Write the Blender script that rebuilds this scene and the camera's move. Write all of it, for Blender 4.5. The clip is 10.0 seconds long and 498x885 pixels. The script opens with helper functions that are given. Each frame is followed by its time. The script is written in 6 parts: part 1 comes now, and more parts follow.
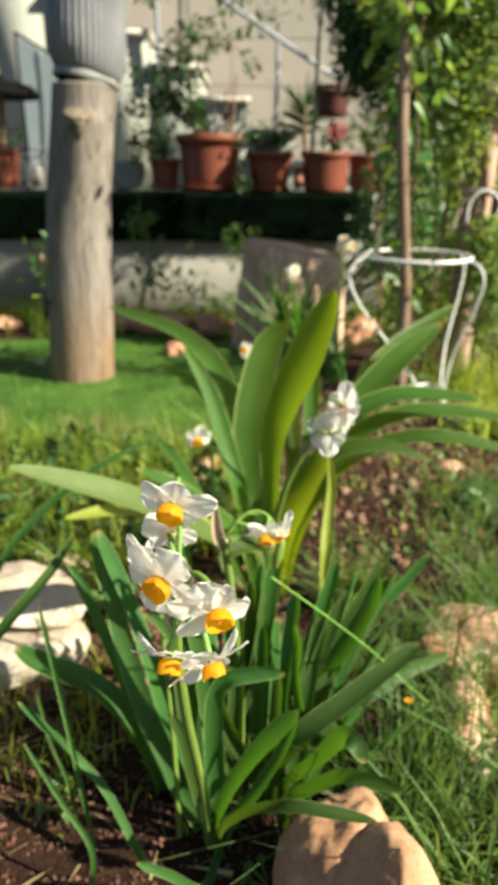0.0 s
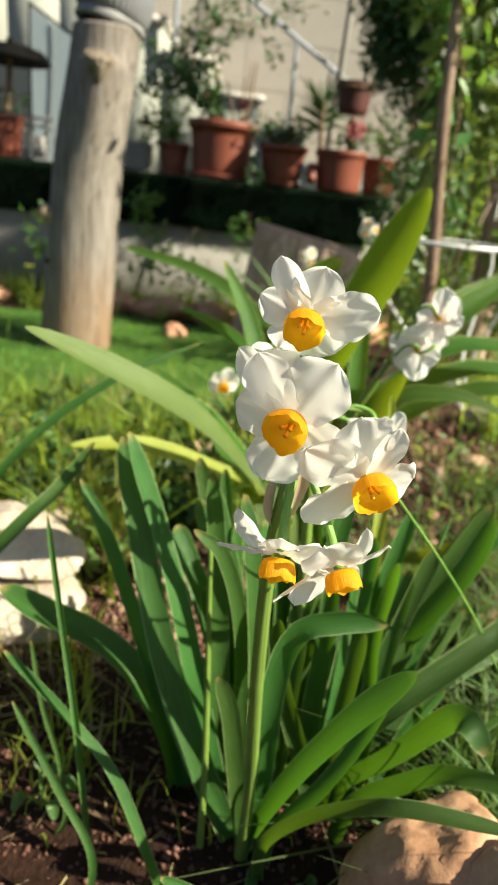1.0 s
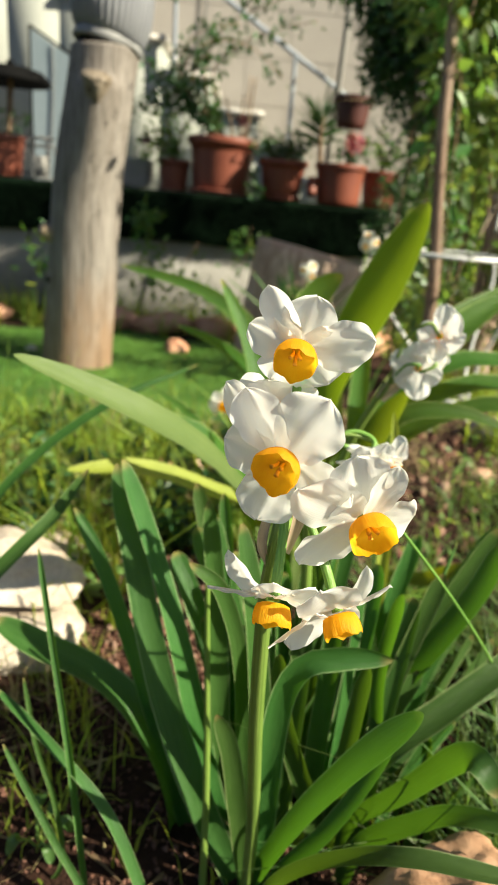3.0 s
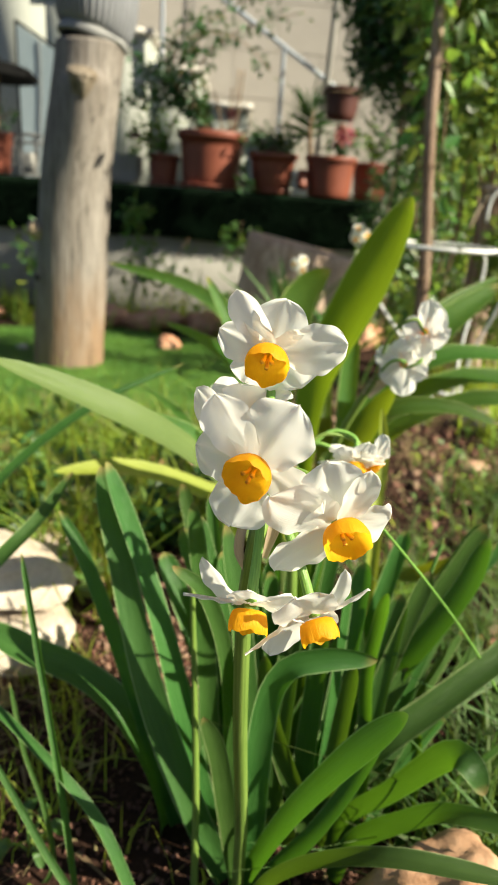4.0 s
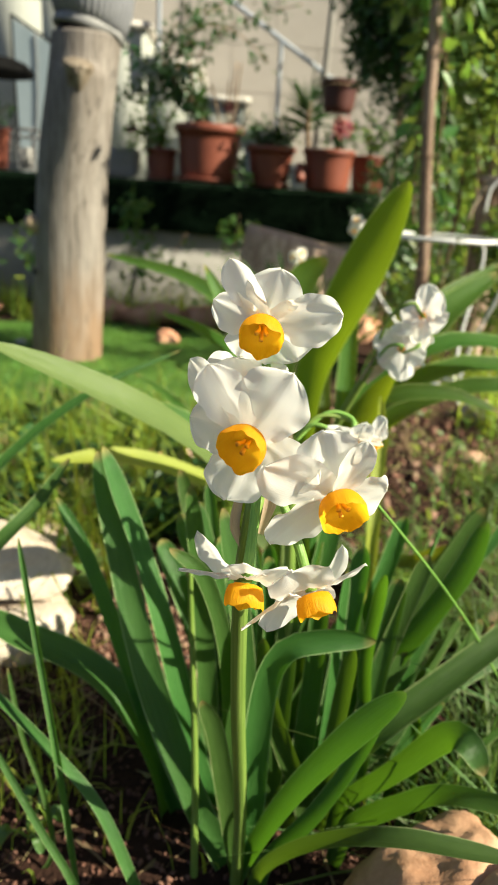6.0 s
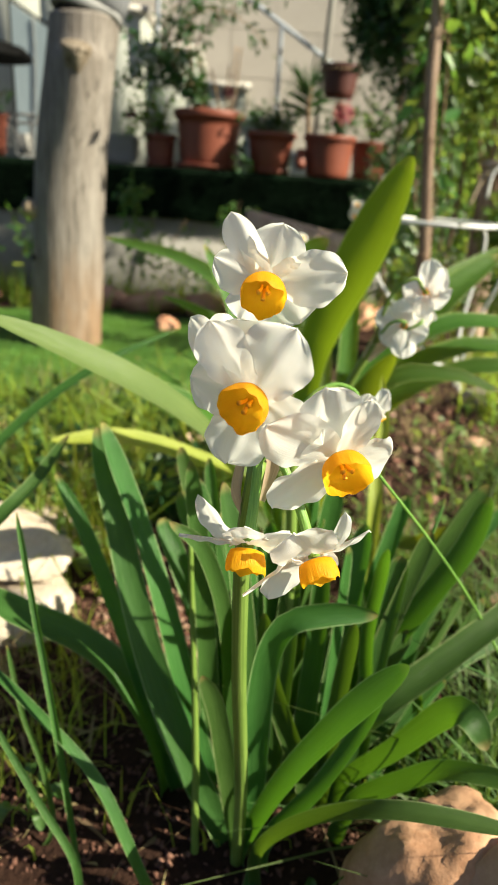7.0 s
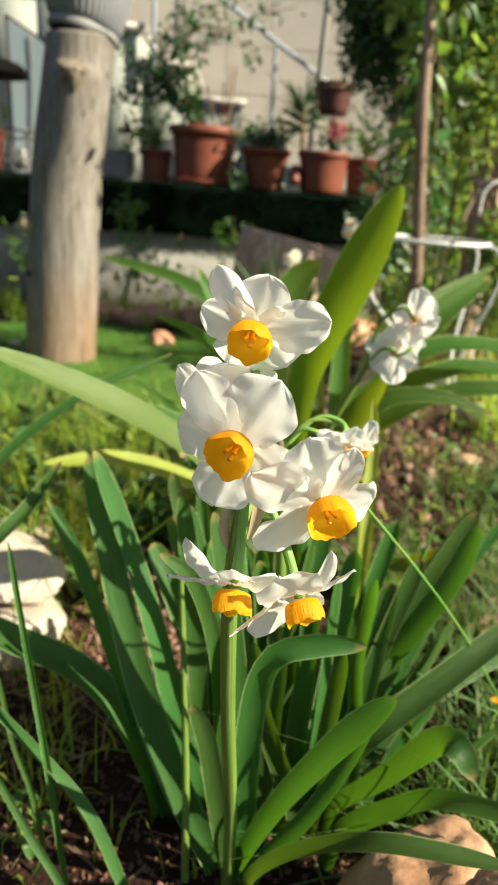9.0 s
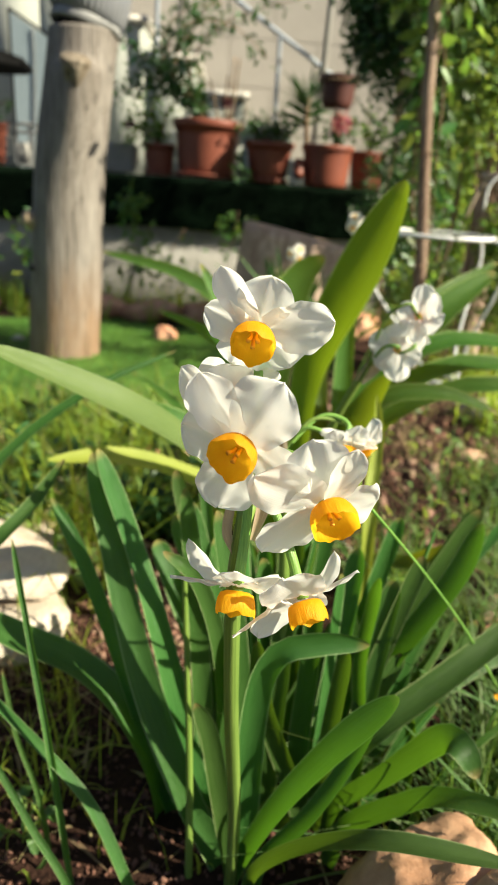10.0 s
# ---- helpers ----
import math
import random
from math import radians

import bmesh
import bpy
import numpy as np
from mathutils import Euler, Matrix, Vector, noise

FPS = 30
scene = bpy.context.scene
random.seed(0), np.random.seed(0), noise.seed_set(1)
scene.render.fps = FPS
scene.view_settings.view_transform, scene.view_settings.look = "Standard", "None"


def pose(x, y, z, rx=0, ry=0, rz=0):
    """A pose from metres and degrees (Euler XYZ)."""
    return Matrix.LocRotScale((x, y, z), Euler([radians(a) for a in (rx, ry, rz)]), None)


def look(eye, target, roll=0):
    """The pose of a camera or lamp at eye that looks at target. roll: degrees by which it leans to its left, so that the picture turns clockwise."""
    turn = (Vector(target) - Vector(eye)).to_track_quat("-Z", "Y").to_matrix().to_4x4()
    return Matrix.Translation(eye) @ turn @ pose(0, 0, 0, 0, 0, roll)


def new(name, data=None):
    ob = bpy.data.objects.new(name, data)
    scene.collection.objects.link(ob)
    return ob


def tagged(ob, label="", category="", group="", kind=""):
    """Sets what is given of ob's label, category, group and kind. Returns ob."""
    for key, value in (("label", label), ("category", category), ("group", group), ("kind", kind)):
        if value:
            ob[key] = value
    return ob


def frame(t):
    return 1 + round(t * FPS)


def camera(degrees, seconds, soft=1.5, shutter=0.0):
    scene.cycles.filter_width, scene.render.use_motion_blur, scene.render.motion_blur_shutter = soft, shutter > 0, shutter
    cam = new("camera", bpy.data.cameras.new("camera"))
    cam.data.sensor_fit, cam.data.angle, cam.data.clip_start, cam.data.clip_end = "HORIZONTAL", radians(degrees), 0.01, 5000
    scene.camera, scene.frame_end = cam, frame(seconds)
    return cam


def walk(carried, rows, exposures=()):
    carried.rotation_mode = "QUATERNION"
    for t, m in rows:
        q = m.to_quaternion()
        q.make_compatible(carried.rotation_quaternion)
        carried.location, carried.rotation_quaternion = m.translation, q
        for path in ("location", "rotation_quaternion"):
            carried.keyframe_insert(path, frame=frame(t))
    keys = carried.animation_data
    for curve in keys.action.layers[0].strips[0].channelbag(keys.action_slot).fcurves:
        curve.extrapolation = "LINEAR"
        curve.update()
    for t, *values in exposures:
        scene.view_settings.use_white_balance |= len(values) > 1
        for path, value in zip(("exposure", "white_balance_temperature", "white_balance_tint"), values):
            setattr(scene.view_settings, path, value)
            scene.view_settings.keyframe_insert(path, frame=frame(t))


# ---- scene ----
cam = camera(41.8, 10.0, 1.3)
PATH = [
    (0, (0.001, 0.007, 0.51), (0.002, 1.848, -0.271), 0.3),
    (0.2, (-0.012, 0.033, 0.466), (0.009, 1.876, -0.312), 0.3),
    (0.3, (-0.019, 0.041, 0.446), (0.029, 1.898, -0.297), 0.9),
    (0.5, (-0.039, 0.059, 0.417), (0.025, 1.92, -0.312), 3.3),
    (0.7, (-0.055, 0.075, 0.397), (0.028, 1.935, -0.334), 4.9),
    (1, (-0.063, 0.086, 0.386), (0.02, 1.949, -0.336), 6.0),
    (1.5, (-0.06, 0.092, 0.387), (0.017, 1.96, -0.324), 5.5),
    (2, (-0.059, 0.095, 0.391), (0.021, 1.97, -0.3), 5.4),
    (2.5, (-0.061, 0.099, 0.389), (0.021, 1.972, -0.306), 5.7),
    (2.7, (-0.06, 0.099, 0.388), (0.014, 1.976, -0.3), 5.4),
    (3.8, (-0.053, 0.103, 0.398), (0.015, 1.976, -0.298), 4.0),
    (4, (-0.051, 0.103, 0.393), (0.024, 1.973, -0.312), 4.0),
    (4.5, (-0.05, 0.1, 0.386), (0.019, 1.968, -0.325), 4.1),
    (5, (-0.053, 0.1, 0.386), (0.015, 1.966, -0.33), 4.3),
    (5.5, (-0.049, 0.101, 0.389), (0.025, 1.97, -0.317), 3.7),
    (7, (-0.049, 0.103, 0.376), (0.029, 1.958, -0.367), 3.7),
    (7.5, (-0.046, 0.101, 0.384), (0.041, 1.967, -0.332), 4.1),
    (8, (-0.047, 0.102, 0.382), (0.045, 1.963, -0.345), 4.1),
    (8.5, (-0.048, 0.103, 0.383), (0.04, 1.965, -0.342), 4.0),
    (9, (-0.047, 0.103, 0.387), (0.044, 1.97, -0.324), 3.9),
    (9.5, (-0.046, 0.104, 0.39), (0.044, 1.977, -0.306), 4.2),
    (10, (-0.047, 0.104, 0.389), (0.034, 1.964, -0.339), 3.8),
]
walk(cam, [(t, look(eye, target, roll)) for t, eye, target, roll in PATH])

# ---- light ----
cam.data.dof.use_dof = True
cam.data.dof.focus_distance = 0.205
cam.data.dof.aperture_fstop = 21.0

SUN = Vector((0.75, -0.28, 0.60)).normalized()
world = bpy.data.worlds.new("sky")
scene.world = world
world.use_nodes = True
wn, wl = world.node_tree.nodes, world.node_tree.links
sky = wn.new("ShaderNodeTexSky")
sky.sky_type, sky.sun_disc = "NISHITA", False
sky.sun_elevation = math.asin(SUN.z)
sky.sun_rotation = math.atan2(SUN.x, SUN.y)
wl.new(sky.outputs[0], wn["Background"].inputs[0])
wn["Background"].inputs[1].default_value = 0.044
sun = new("sun", bpy.data.lights.new("sun", "SUN"))
sun.data.energy, sun.data.angle, sun.data.color = 5.0, radians(0.55), (1.0, 0.925, 0.715)
sun.matrix_world = look(SUN * 20, (0, 0, 0))
scene.view_settings.exposure = 1.28


# ---- materials ----
class Mat:
    """A small builder for node materials."""

    def __init__(self, name):
        self.mat = bpy.data.materials.new(name)
        self.mat.use_nodes = True
        self.n, self.l = self.mat.node_tree.nodes, self.mat.node_tree.links
        self.bsdf = self.n["Principled BSDF"]
        self.out = self.n["Material Output"]
        self.tc = self.n.new("ShaderNodeTexCoord")

    def coords(self, kind="Object", scale=(1, 1, 1)):
        m = self.n.new("ShaderNodeMapping")
        m.inputs["Scale"].default_value = scale
        self.l.new(self.tc.outputs[kind], m.inputs["Vector"])
        return m.outputs[0]

    def noise(self, scale, detail=4, rough=0.55, kind="Object", stretch=(1, 1, 1), distort=0.0):
        t = self.n.new("ShaderNodeTexNoise")
        t.inputs["Scale"].default_value, t.inputs["Detail"].default_value = scale, detail
        t.inputs["Roughness"].default_value, t.inputs["Distortion"].default_value = rough, distort
        self.l.new(self.coords(kind, stretch), t.inputs["Vector"])
        return t.outputs["Fac"]

    def ramp(self, fac, *stops):
        r = self.n.new("ShaderNodeValToRGB")
        els = r.color_ramp.elements
        while len(els) < len(stops):
            els.new(0.5)
        for e, (p, c) in zip(els, stops):
            e.position, e.color = p, (*c, 1)
        self.l.new(fac, r.inputs[0])
        return r.outputs[0]

    def mix(self, fac, a, b, mode="MIX"):
        m = self.n.new("ShaderNodeMix")
        m.data_type, m.blend_type = "RGBA", mode
        for sock, v in ((m.inputs[0], fac), (m.inputs[6], a), (m.inputs[7], b)):
            if isinstance(v, (int, float)):
                sock.default_value = v
            elif isinstance(v, tuple):
                sock.default_value = (*v, 1)
            else:
                self.l.new(v, sock)
        return m.outputs[2]

    def vary(self, colour, amount=0.25, island=False, hue=0.02):
        """Brightness and hue that differ from piece to piece."""
        if island:
            rnd = self.n.new("ShaderNodeNewGeometry").outputs["Random Per Island"]
        else:
            rnd = self.n.new("ShaderNodeObjectInfo").outputs["Random"]
        hsv = self.n.new("ShaderNodeHueSaturation")
        for sock, lo, hi in (("Value", 1 - amount, 1 + amount), ("Hue", 0.5 - hue, 0.5 + hue)):
            mr = self.n.new("ShaderNodeMapRange")
            mr.inputs["To Min"].default_value, mr.inputs["To Max"].default_value = lo, hi
            self.l.new(rnd, mr.inputs["Value"])
            self.l.new(mr.outputs[0], hsv.inputs[sock])
        self.l.new(colour, hsv.inputs["Color"])
        return hsv.outputs[0]

    def bump(self, fac, strength=0.4, dist=0.002, on=None):
        b = self.n.new("ShaderNodeBump")
        b.inputs["Strength"].default_value, b.inputs["Distance"].default_value = strength, dist
        self.l.new(fac, b.inputs["Height"])
        self.l.new(b.outputs[0], (on or self.bsdf).inputs["Normal"])
        return b.outputs[0]

    def set(self, colour=None, rough=0.6, metal=0.0, spec=0.5):
        if isinstance(colour, tuple):
            self.bsdf.inputs["Base Color"].default_value = (*colour, 1)
        elif colour is not None:
            self.l.new(colour, self.bsdf.inputs["Base Color"])
        self.bsdf.inputs["Roughness"].default_value = rough
        self.bsdf.inputs["Metallic"].default_value = metal
        self.bsdf.inputs["Specular IOR Level"].default_value = spec
        return self

    def through_light(self, colour, share):
        """Lets a thin sheet glow when it is lit from behind."""
        tr = self.n.new("ShaderNodeBsdfTranslucent")
        if isinstance(colour, tuple):
            tr.inputs[0].default_value = (*colour, 1)
        else:
            self.l.new(colour, tr.inputs[0])
        mx = self.n.new("ShaderNodeMixShader")
        mx.inputs[0].default_value = share
        self.l.new(self.bsdf.outputs[0], mx.inputs[1])
        self.l.new(tr.outputs[0], mx.inputs[2])
        self.l.new(mx.outputs[0], self.out.inputs[0])
        return self


def leaf_material(name, dark, light, glow, share=0.4, rough=0.38, streak=26.0, spec=0.36, island=False, margin=None):
    m = Mat(name)
    lines = m.noise(3.0, 3, 0.6, "UV", (streak, 1.2, 1))
    blot = m.noise(28, 3)
    col = m.ramp(lines, (0.36, dark), (0.64, light))
    col = m.mix(0.35, col, m.ramp(blot, (0.35, dark), (0.7, light)))
    if margin:
        veins = m.noise(3.0, 2, 0.5, "UV", (streak * 3.4, 0.25, 1))
        col = m.mix(m.ramp(veins, (0.42, (0.45, 0.45, 0.45)), (0.56, (0, 0, 0))), col, tuple(c * 0.62 for c in dark))
    if margin:
        sep = m.n.new("ShaderNodeSeparateXYZ")
        m.l.new(m.coords("UV"), sep.inputs[0])
        col = m.mix(m.ramp(sep.outputs[0], (0.0, (1, 1, 1)), (0.045, (0, 0, 0)), (0.955, (0, 0, 0)), (1.0, (1, 1, 1))), col, margin)
        col = m.mix(m.ramp(sep.outputs[1], (0.972, (0, 0, 0)), (1.0, (0.8, 0.8, 0.8))), col, (0.34, 0.24, 0.09))
    col = m.vary(col, 0.45 if island else 0.22, island, 0.03 if island else 0.02)
    m.set(col, rough, 0, spec)
    m.bump(lines, 0.5, 0.0007)
    g = m.vary(m.ramp(lines, (0.3, tuple(c * 0.75 for c in glow)), (0.75, glow)), 0.2, island)
    return m.through_light(g, share).mat


# The pale narcissus margin is brightened further as a painted edge highlight.
NARC = leaf_material("narcissus_leaf", (0.027, 0.086, 0.016), (0.086, 0.184, 0.046), (0.145, 0.33, 0.012), 0.31, 0.36, spec=0.28, margin=(0.36, 0.46, 0.20))
NARC_STEM = leaf_material("narcissus_stem", (0.13, 0.25, 0.045), (0.26, 0.42, 0.09), (0.45, 0.58, 0.08), 0.2, 0.36, 7)
BROAD = leaf_material("broad_leaf", (0.032, 0.095, 0.018), (0.090, 0.175, 0.032), (0.42, 0.54, 0.012), 0.42, 0.40, 20, 0.22, margin=(0.48, 0.54, 0.20))
YELLOW_LEAF = leaf_material("yellowed_leaf", (0.20, 0.25, 0.030), (0.33, 0.37, 0.055), (0.50, 0.54, 0.05), 0.35, 0.5, 18)
GRASS = leaf_material("grass_blade", (0.10, 0.18, 0.022), (0.30, 0.38, 0.055), (0.55, 0.66, 0.06), 0.5, 0.5, 4, 0.4, True)
COOL_GRASS = leaf_material("cool_grass_blade", (0.05, 0.11, 0.025), (0.15, 0.25, 0.065), (0.30, 0.45, 0.07), 0.4, 0.42, 4, 0.45, True)
DRY = leaf_material("dry_grass", (0.22, 0.16, 0.07), (0.45, 0.36, 0.19), (0.5, 0.4, 0.2), 0.3, 0.7, 4, 0.2, True)
VINE = leaf_material("vine_leaf", (0.035, 0.095, 0.02), (0.085, 0.18, 0.04), (0.25, 0.42, 0.05), 0.4, 0.4, 4, 0.5, True)
# Brighter twin of the dark shrub leaf; sunlight is put into its colour.
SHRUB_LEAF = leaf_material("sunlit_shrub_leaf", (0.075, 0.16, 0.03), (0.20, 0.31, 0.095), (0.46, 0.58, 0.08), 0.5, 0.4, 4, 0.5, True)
# Lit copy of the broad leaf: the sun on it is put into its paler colour.
SUNLIT_LEAF = leaf_material("sunlit_broad_leaf", (0.115, 0.20, 0.06), (0.20, 0.30, 0.10), (0.50, 0.56, 0.07), 0.4, 0.36, 20)
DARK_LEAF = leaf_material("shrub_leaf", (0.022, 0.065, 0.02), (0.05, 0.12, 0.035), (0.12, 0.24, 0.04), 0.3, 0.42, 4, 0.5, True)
RED_LEAF = leaf_material("reddish_leaf", (0.07, 0.03, 0.03), (0.16, 0.06, 0.07), (0.2, 0.06, 0.06), 0.3, 0.45, 4, 0.4, True)
PINK = leaf_material("pink_petal", (0.40, 0.11, 0.13), (0.56, 0.20, 0.22), (0.6, 0.2, 0.2), 0.4, 0.6, 4, 0.3, True)


def petal_material():
    m = Mat("white_petal")
    veins = m.noise(2.6, 3, 0.6, "UV", (22, 0.9, 1))
    col = m.ramp(veins, (0.3, (0.95, 0.945, 0.89)), (0.7, (0.985, 0.98, 0.945)))
    m.set(m.vary(col, 0.02, False, 0.004), 0.5, 0, 0.25)
    m.bump(veins, 0.22, 0.0007)
    m.through_light((0.99, 0.985, 0.92), 0.52)
    clear, thin = m.n.new("ShaderNodeBsdfTransparent"), m.n.new("ShaderNodeMixShader")
    clear.inputs[0].default_value = (1.0, 0.985, 0.93, 1)
    thin.inputs[0].default_value = 0.03
    m.l.new(m.out.inputs[0].links[0].from_socket, thin.inputs[1])
    m.l.new(clear.outputs[0], thin.inputs[2])
    m.l.new(thin.outputs[0], m.out.inputs[0])
    return m.mat


def corona_material():
    m = Mat("orange_corona")
    folds = m.noise(3.0, 3, 0.6, "UV", (30, 1.5, 1))
    col = m.ramp(folds, (0.3, (0.90, 0.38, 0.006)), (0.72, (0.95, 0.52, 0.015)))
    m.set(m.vary(col, 0.06, False, 0.006), 0.5, 0, 0.35)
    m.bump(folds, 0.55, 0.0008)
    return m.through_light((1.0, 0.60, 0.02), 0.58).mat


PETAL, CORONA = petal_material(), corona_material()
STAMEN = Mat("anther").set((0.88, 0.44, 0.03), 0.7).mat


def spathe_material():
    m = Mat("papery_spathe")
    f = m.noise(4, 4, 0.6, "UV", (16, 1.5, 1))
    m.set(m.ramp(f, (0.3, (0.30, 0.20, 0.12)), (0.7, (0.62, 0.50, 0.36))), 0.7, 0, 0.2)
    return m.through_light((0.6, 0.5, 0.35), 0.35).mat


SPATHE = spathe_material()


def soil_material():
    m = Mat("red_soil")
    big, mid, fine = m.noise(3.5, 5), m.noise(45, 6, 0.65), m.noise(260, 4, 0.7)
    col = m.mix(big, m.ramp(mid, (0.3, (0.011, 0.005, 0.0035)), (0.7, (0.040, 0.019, 0.012))),
                m.ramp(fine, (0.3, (0.016, 0.007, 0.0045)), (0.72, (0.066, 0.032, 0.020))))
    m.set(col, 0.95, 0, 0.15)
    m.bump(m.mix(0.4, mid, fine), 1.0, 0.010)
    return m.mat


SOIL = soil_material()


def stone_material(name, a, b, c, scale=14.0, bump=0.6, dist=0.006):
    m = Mat(name)
    big, mid, fine = m.noise(scale * 0.35, 4), m.noise(scale, 6, 0.65, distort=0.6), m.noise(scale * 14, 4, 0.7)
    col = m.mix(m.ramp(big, (0.40, (0, 0, 0)), (0.62, (1, 1, 1))), m.ramp(mid, (0.32, a), (0.68, b)), m.ramp(mid, (0.35, b), (0.7, c)))
    col = m.mix(0.22, col, m.ramp(fine, (0.3, tuple(v * 0.45 for v in a)), (0.7, c)))
    m.set(col, 0.85, 0, 0.25)
    m.bump(m.mix(0.45, mid, fine), bump, dist)
    return m.mat


SANDSTONE = stone_material("orange_sandstone", (0.34, 0.155, 0.075), (0.52, 0.29, 0.165), (0.64, 0.43, 0.28), 18, 0.32, 0.004)
LIMESTONE = stone_material("pale_limestone", (0.36, 0.275, 0.20), (0.58, 0.49, 0.39), (0.70, 0.63, 0.53), 17, 0.8, 0.008)
REDSTONE = stone_material("rusty_limestone", (0.40, 0.11, 0.045), (0.66, 0.42, 0.28), (0.78, 0.67, 0.55), 19)
RUST = stone_material("rust_brown_stone", (0.32, 0.12, 0.06), (0.52, 0.26, 0.15), (0.64, 0.40, 0.27), 18, 0.45, 0.005)
CONCRETE = stone_material("grey_concrete", (0.19, 0.18, 0.165), (0.27, 0.26, 0.24), (0.34, 0.33, 0.305), 9, 0.35, 0.003)
PALE_CRUMB = stone_material("pale_crumb", (0.15, 0.075, 0.05), (0.27, 0.155, 0.11), (0.42, 0.30, 0.22), 60, 0.4, 0.002)
PEBBLE = stone_material("pebble", (0.06, 0.024, 0.015), (0.14, 0.060, 0.040), (0.26, 0.14, 0.10), 60, 0.4, 0.002)


def wood_material(name, a, b, c, grain=(22, 22, 1.6), bump=0.7, foot=None):
    """Grey dry wood with long grain, broad stains and fine cracks; foot: a soil-stained colour at its lower end."""
    m = Mat(name)
    g = m.noise(3.2, 8, 0.7, "Object", grain, 0.5)
    fine = m.noise(9.0, 4, 0.7, "Object", (grain[0] * 0.9, grain[1] * 0.9, grain[2] * 0.8), 0.3)
    broad = m.noise(2.4, 4, 0.6, "Object", (3.2, 3.2, 0.9), 0.6)
    crack = m.noise(5.0, 3, 0.5, "Object", (grain[0] * 1.5, grain[1] * 1.5, grain[2] * 0.7), 0.3)
    sel = m.ramp(broad, (0.38, (0, 0, 0)), (0.62, (1, 1, 1)))
    col = m.mix(sel, m.ramp(g, (0.36, a), (0.62, b)), m.ramp(g, (0.38, b), (0.62, c)))
    col = m.mix(m.ramp(fine, (0.40, (0.55, 0.55, 0.55)), (0.52, (0, 0, 0))), col, tuple(v * 0.55 for v in a))
    if foot:
        sep = m.n.new("ShaderNodeSeparateXYZ")
        m.l.new(m.coords(), sep.inputs[0])
        add = m.n.new("ShaderNodeMath")
        add.operation = "MULTIPLY_ADD"
        m.l.new(broad, add.inputs[0])
        add.inputs[1].default_value = 0.5
        m.l.new(sep.outputs[2], add.inputs[2])
        col = m.mix(m.ramp(add.outputs[0], (0.30, (0.75, 0.75, 0.75)), (0.52, (0, 0, 0))), col, m.ramp(g, (0.3, tuple(v * 0.6 for v in foot)), (0.66, foot)))
    col = m.mix(m.ramp(crack, (0.31, (1, 1, 1)), (0.38, (0, 0, 0))), col, tuple(v * 0.3 for v in a))
    m.set(col, 0.85, 0, 0.15)
    m.bump(m.mix(0.5, g, crack), bump, 0.004)
    return m.mat


POST_WOOD = wood_material("weathered_wood", (0.14, 0.120, 0.102), (0.225, 0.198, 0.172), (0.29, 0.265, 0.238), foot=(0.30, 0.18, 0.10))
STUMP_WOOD = wood_material("pinkish_dry_wood", (0.32, 0.20, 0.145), (0.52, 0.37, 0.28), (0.66, 0.52, 0.42))
POLE_WOOD = wood_material("brown_stake_wood", (0.15, 0.095, 0.065), (0.27, 0.19, 0.135), (0.40, 0.31, 0.235), (40, 40, 5))
CUT_WOOD = wood_material("pale_cut_wood", (0.27, 0.20, 0.125), (0.38, 0.305, 0.215), (0.46, 0.39, 0.30), (30, 8, 30))
BARK = wood_material("tan_bark", (0.14, 0.11, 0.078), (0.23, 0.188, 0.14), (0.30, 0.262, 0.21))
TWIG = wood_material("bare_stem", (0.13, 0.08, 0.045), (0.24, 0.16, 0.10), (0.34, 0.25, 0.17), (30, 30, 6))


def plastic(name, a, b, rough=0.5, spec=0.4):
    m = Mat(name)
    m.set(m.ramp(m.noise(9, 5), (0.3, a), (0.72, b)), rough, 0, spec)
    m.bump(m.noise(140, 3), 0.12, 0.001)
    return m.mat


TERRACOTTA = plastic("terracotta_plastic", (0.15, 0.040, 0.024), (0.23, 0.066, 0.038))
BROWN_POT = plastic("dark_brown_plastic", (0.055, 0.018, 0.016), (0.10, 0.034, 0.028))
BLACK = plastic("black_plastic", (0.003, 0.003, 0.003), (0.007, 0.007, 0.007), 0.8, 0.05)
SLEEVE = plastic("grey_ribbed_plastic", (0.13, 0.135, 0.15), (0.24, 0.245, 0.26), 0.38)
BINDING = plastic("silvery_tape", (0.13, 0.13, 0.13), (0.29, 0.29, 0.28), 0.5)
WHITE_WIRE = plastic("white_painted_wire", (0.62, 0.62, 0.60), (0.80, 0.80, 0.78), 0.4)
GREY_WIRE = plastic("grey_cord", (0.10, 0.10, 0.10), (0.2, 0.2, 0.2), 0.6)
RAIL = Mat("pale_painted_steel").set((0.29, 0.32, 0.36), 0.5, 0.1).mat
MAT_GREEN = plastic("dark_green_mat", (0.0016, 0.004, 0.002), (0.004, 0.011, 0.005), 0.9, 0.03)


def render_wall(name, a, b, scale=2.2):
    m = Mat(name)
    f, g = m.noise(scale, 6, 0.6), m.noise(60, 5, 0.65)
    m.set(m.mix(0.3, m.ramp(f, (0.3, a), (0.7, b)), m.ramp(g, (0.3, a), (0.7, b))), 0.9, 0, 0.2)
    m.bump(g, 0.4, 0.004)
    return m.mat


HOUSE = render_wall("beige_house_stone", (0.31, 0.282, 0.252), (0.385, 0.355, 0.322))
BLUE_WALL = render_wall("pale_blue_plaster", (0.22, 0.275, 0.30), (0.28, 0.335, 0.36))
STAIR_SIDE = render_wall("pale_green_plaster", (0.29, 0.30, 0.265), (0.36, 0.37, 0.33))
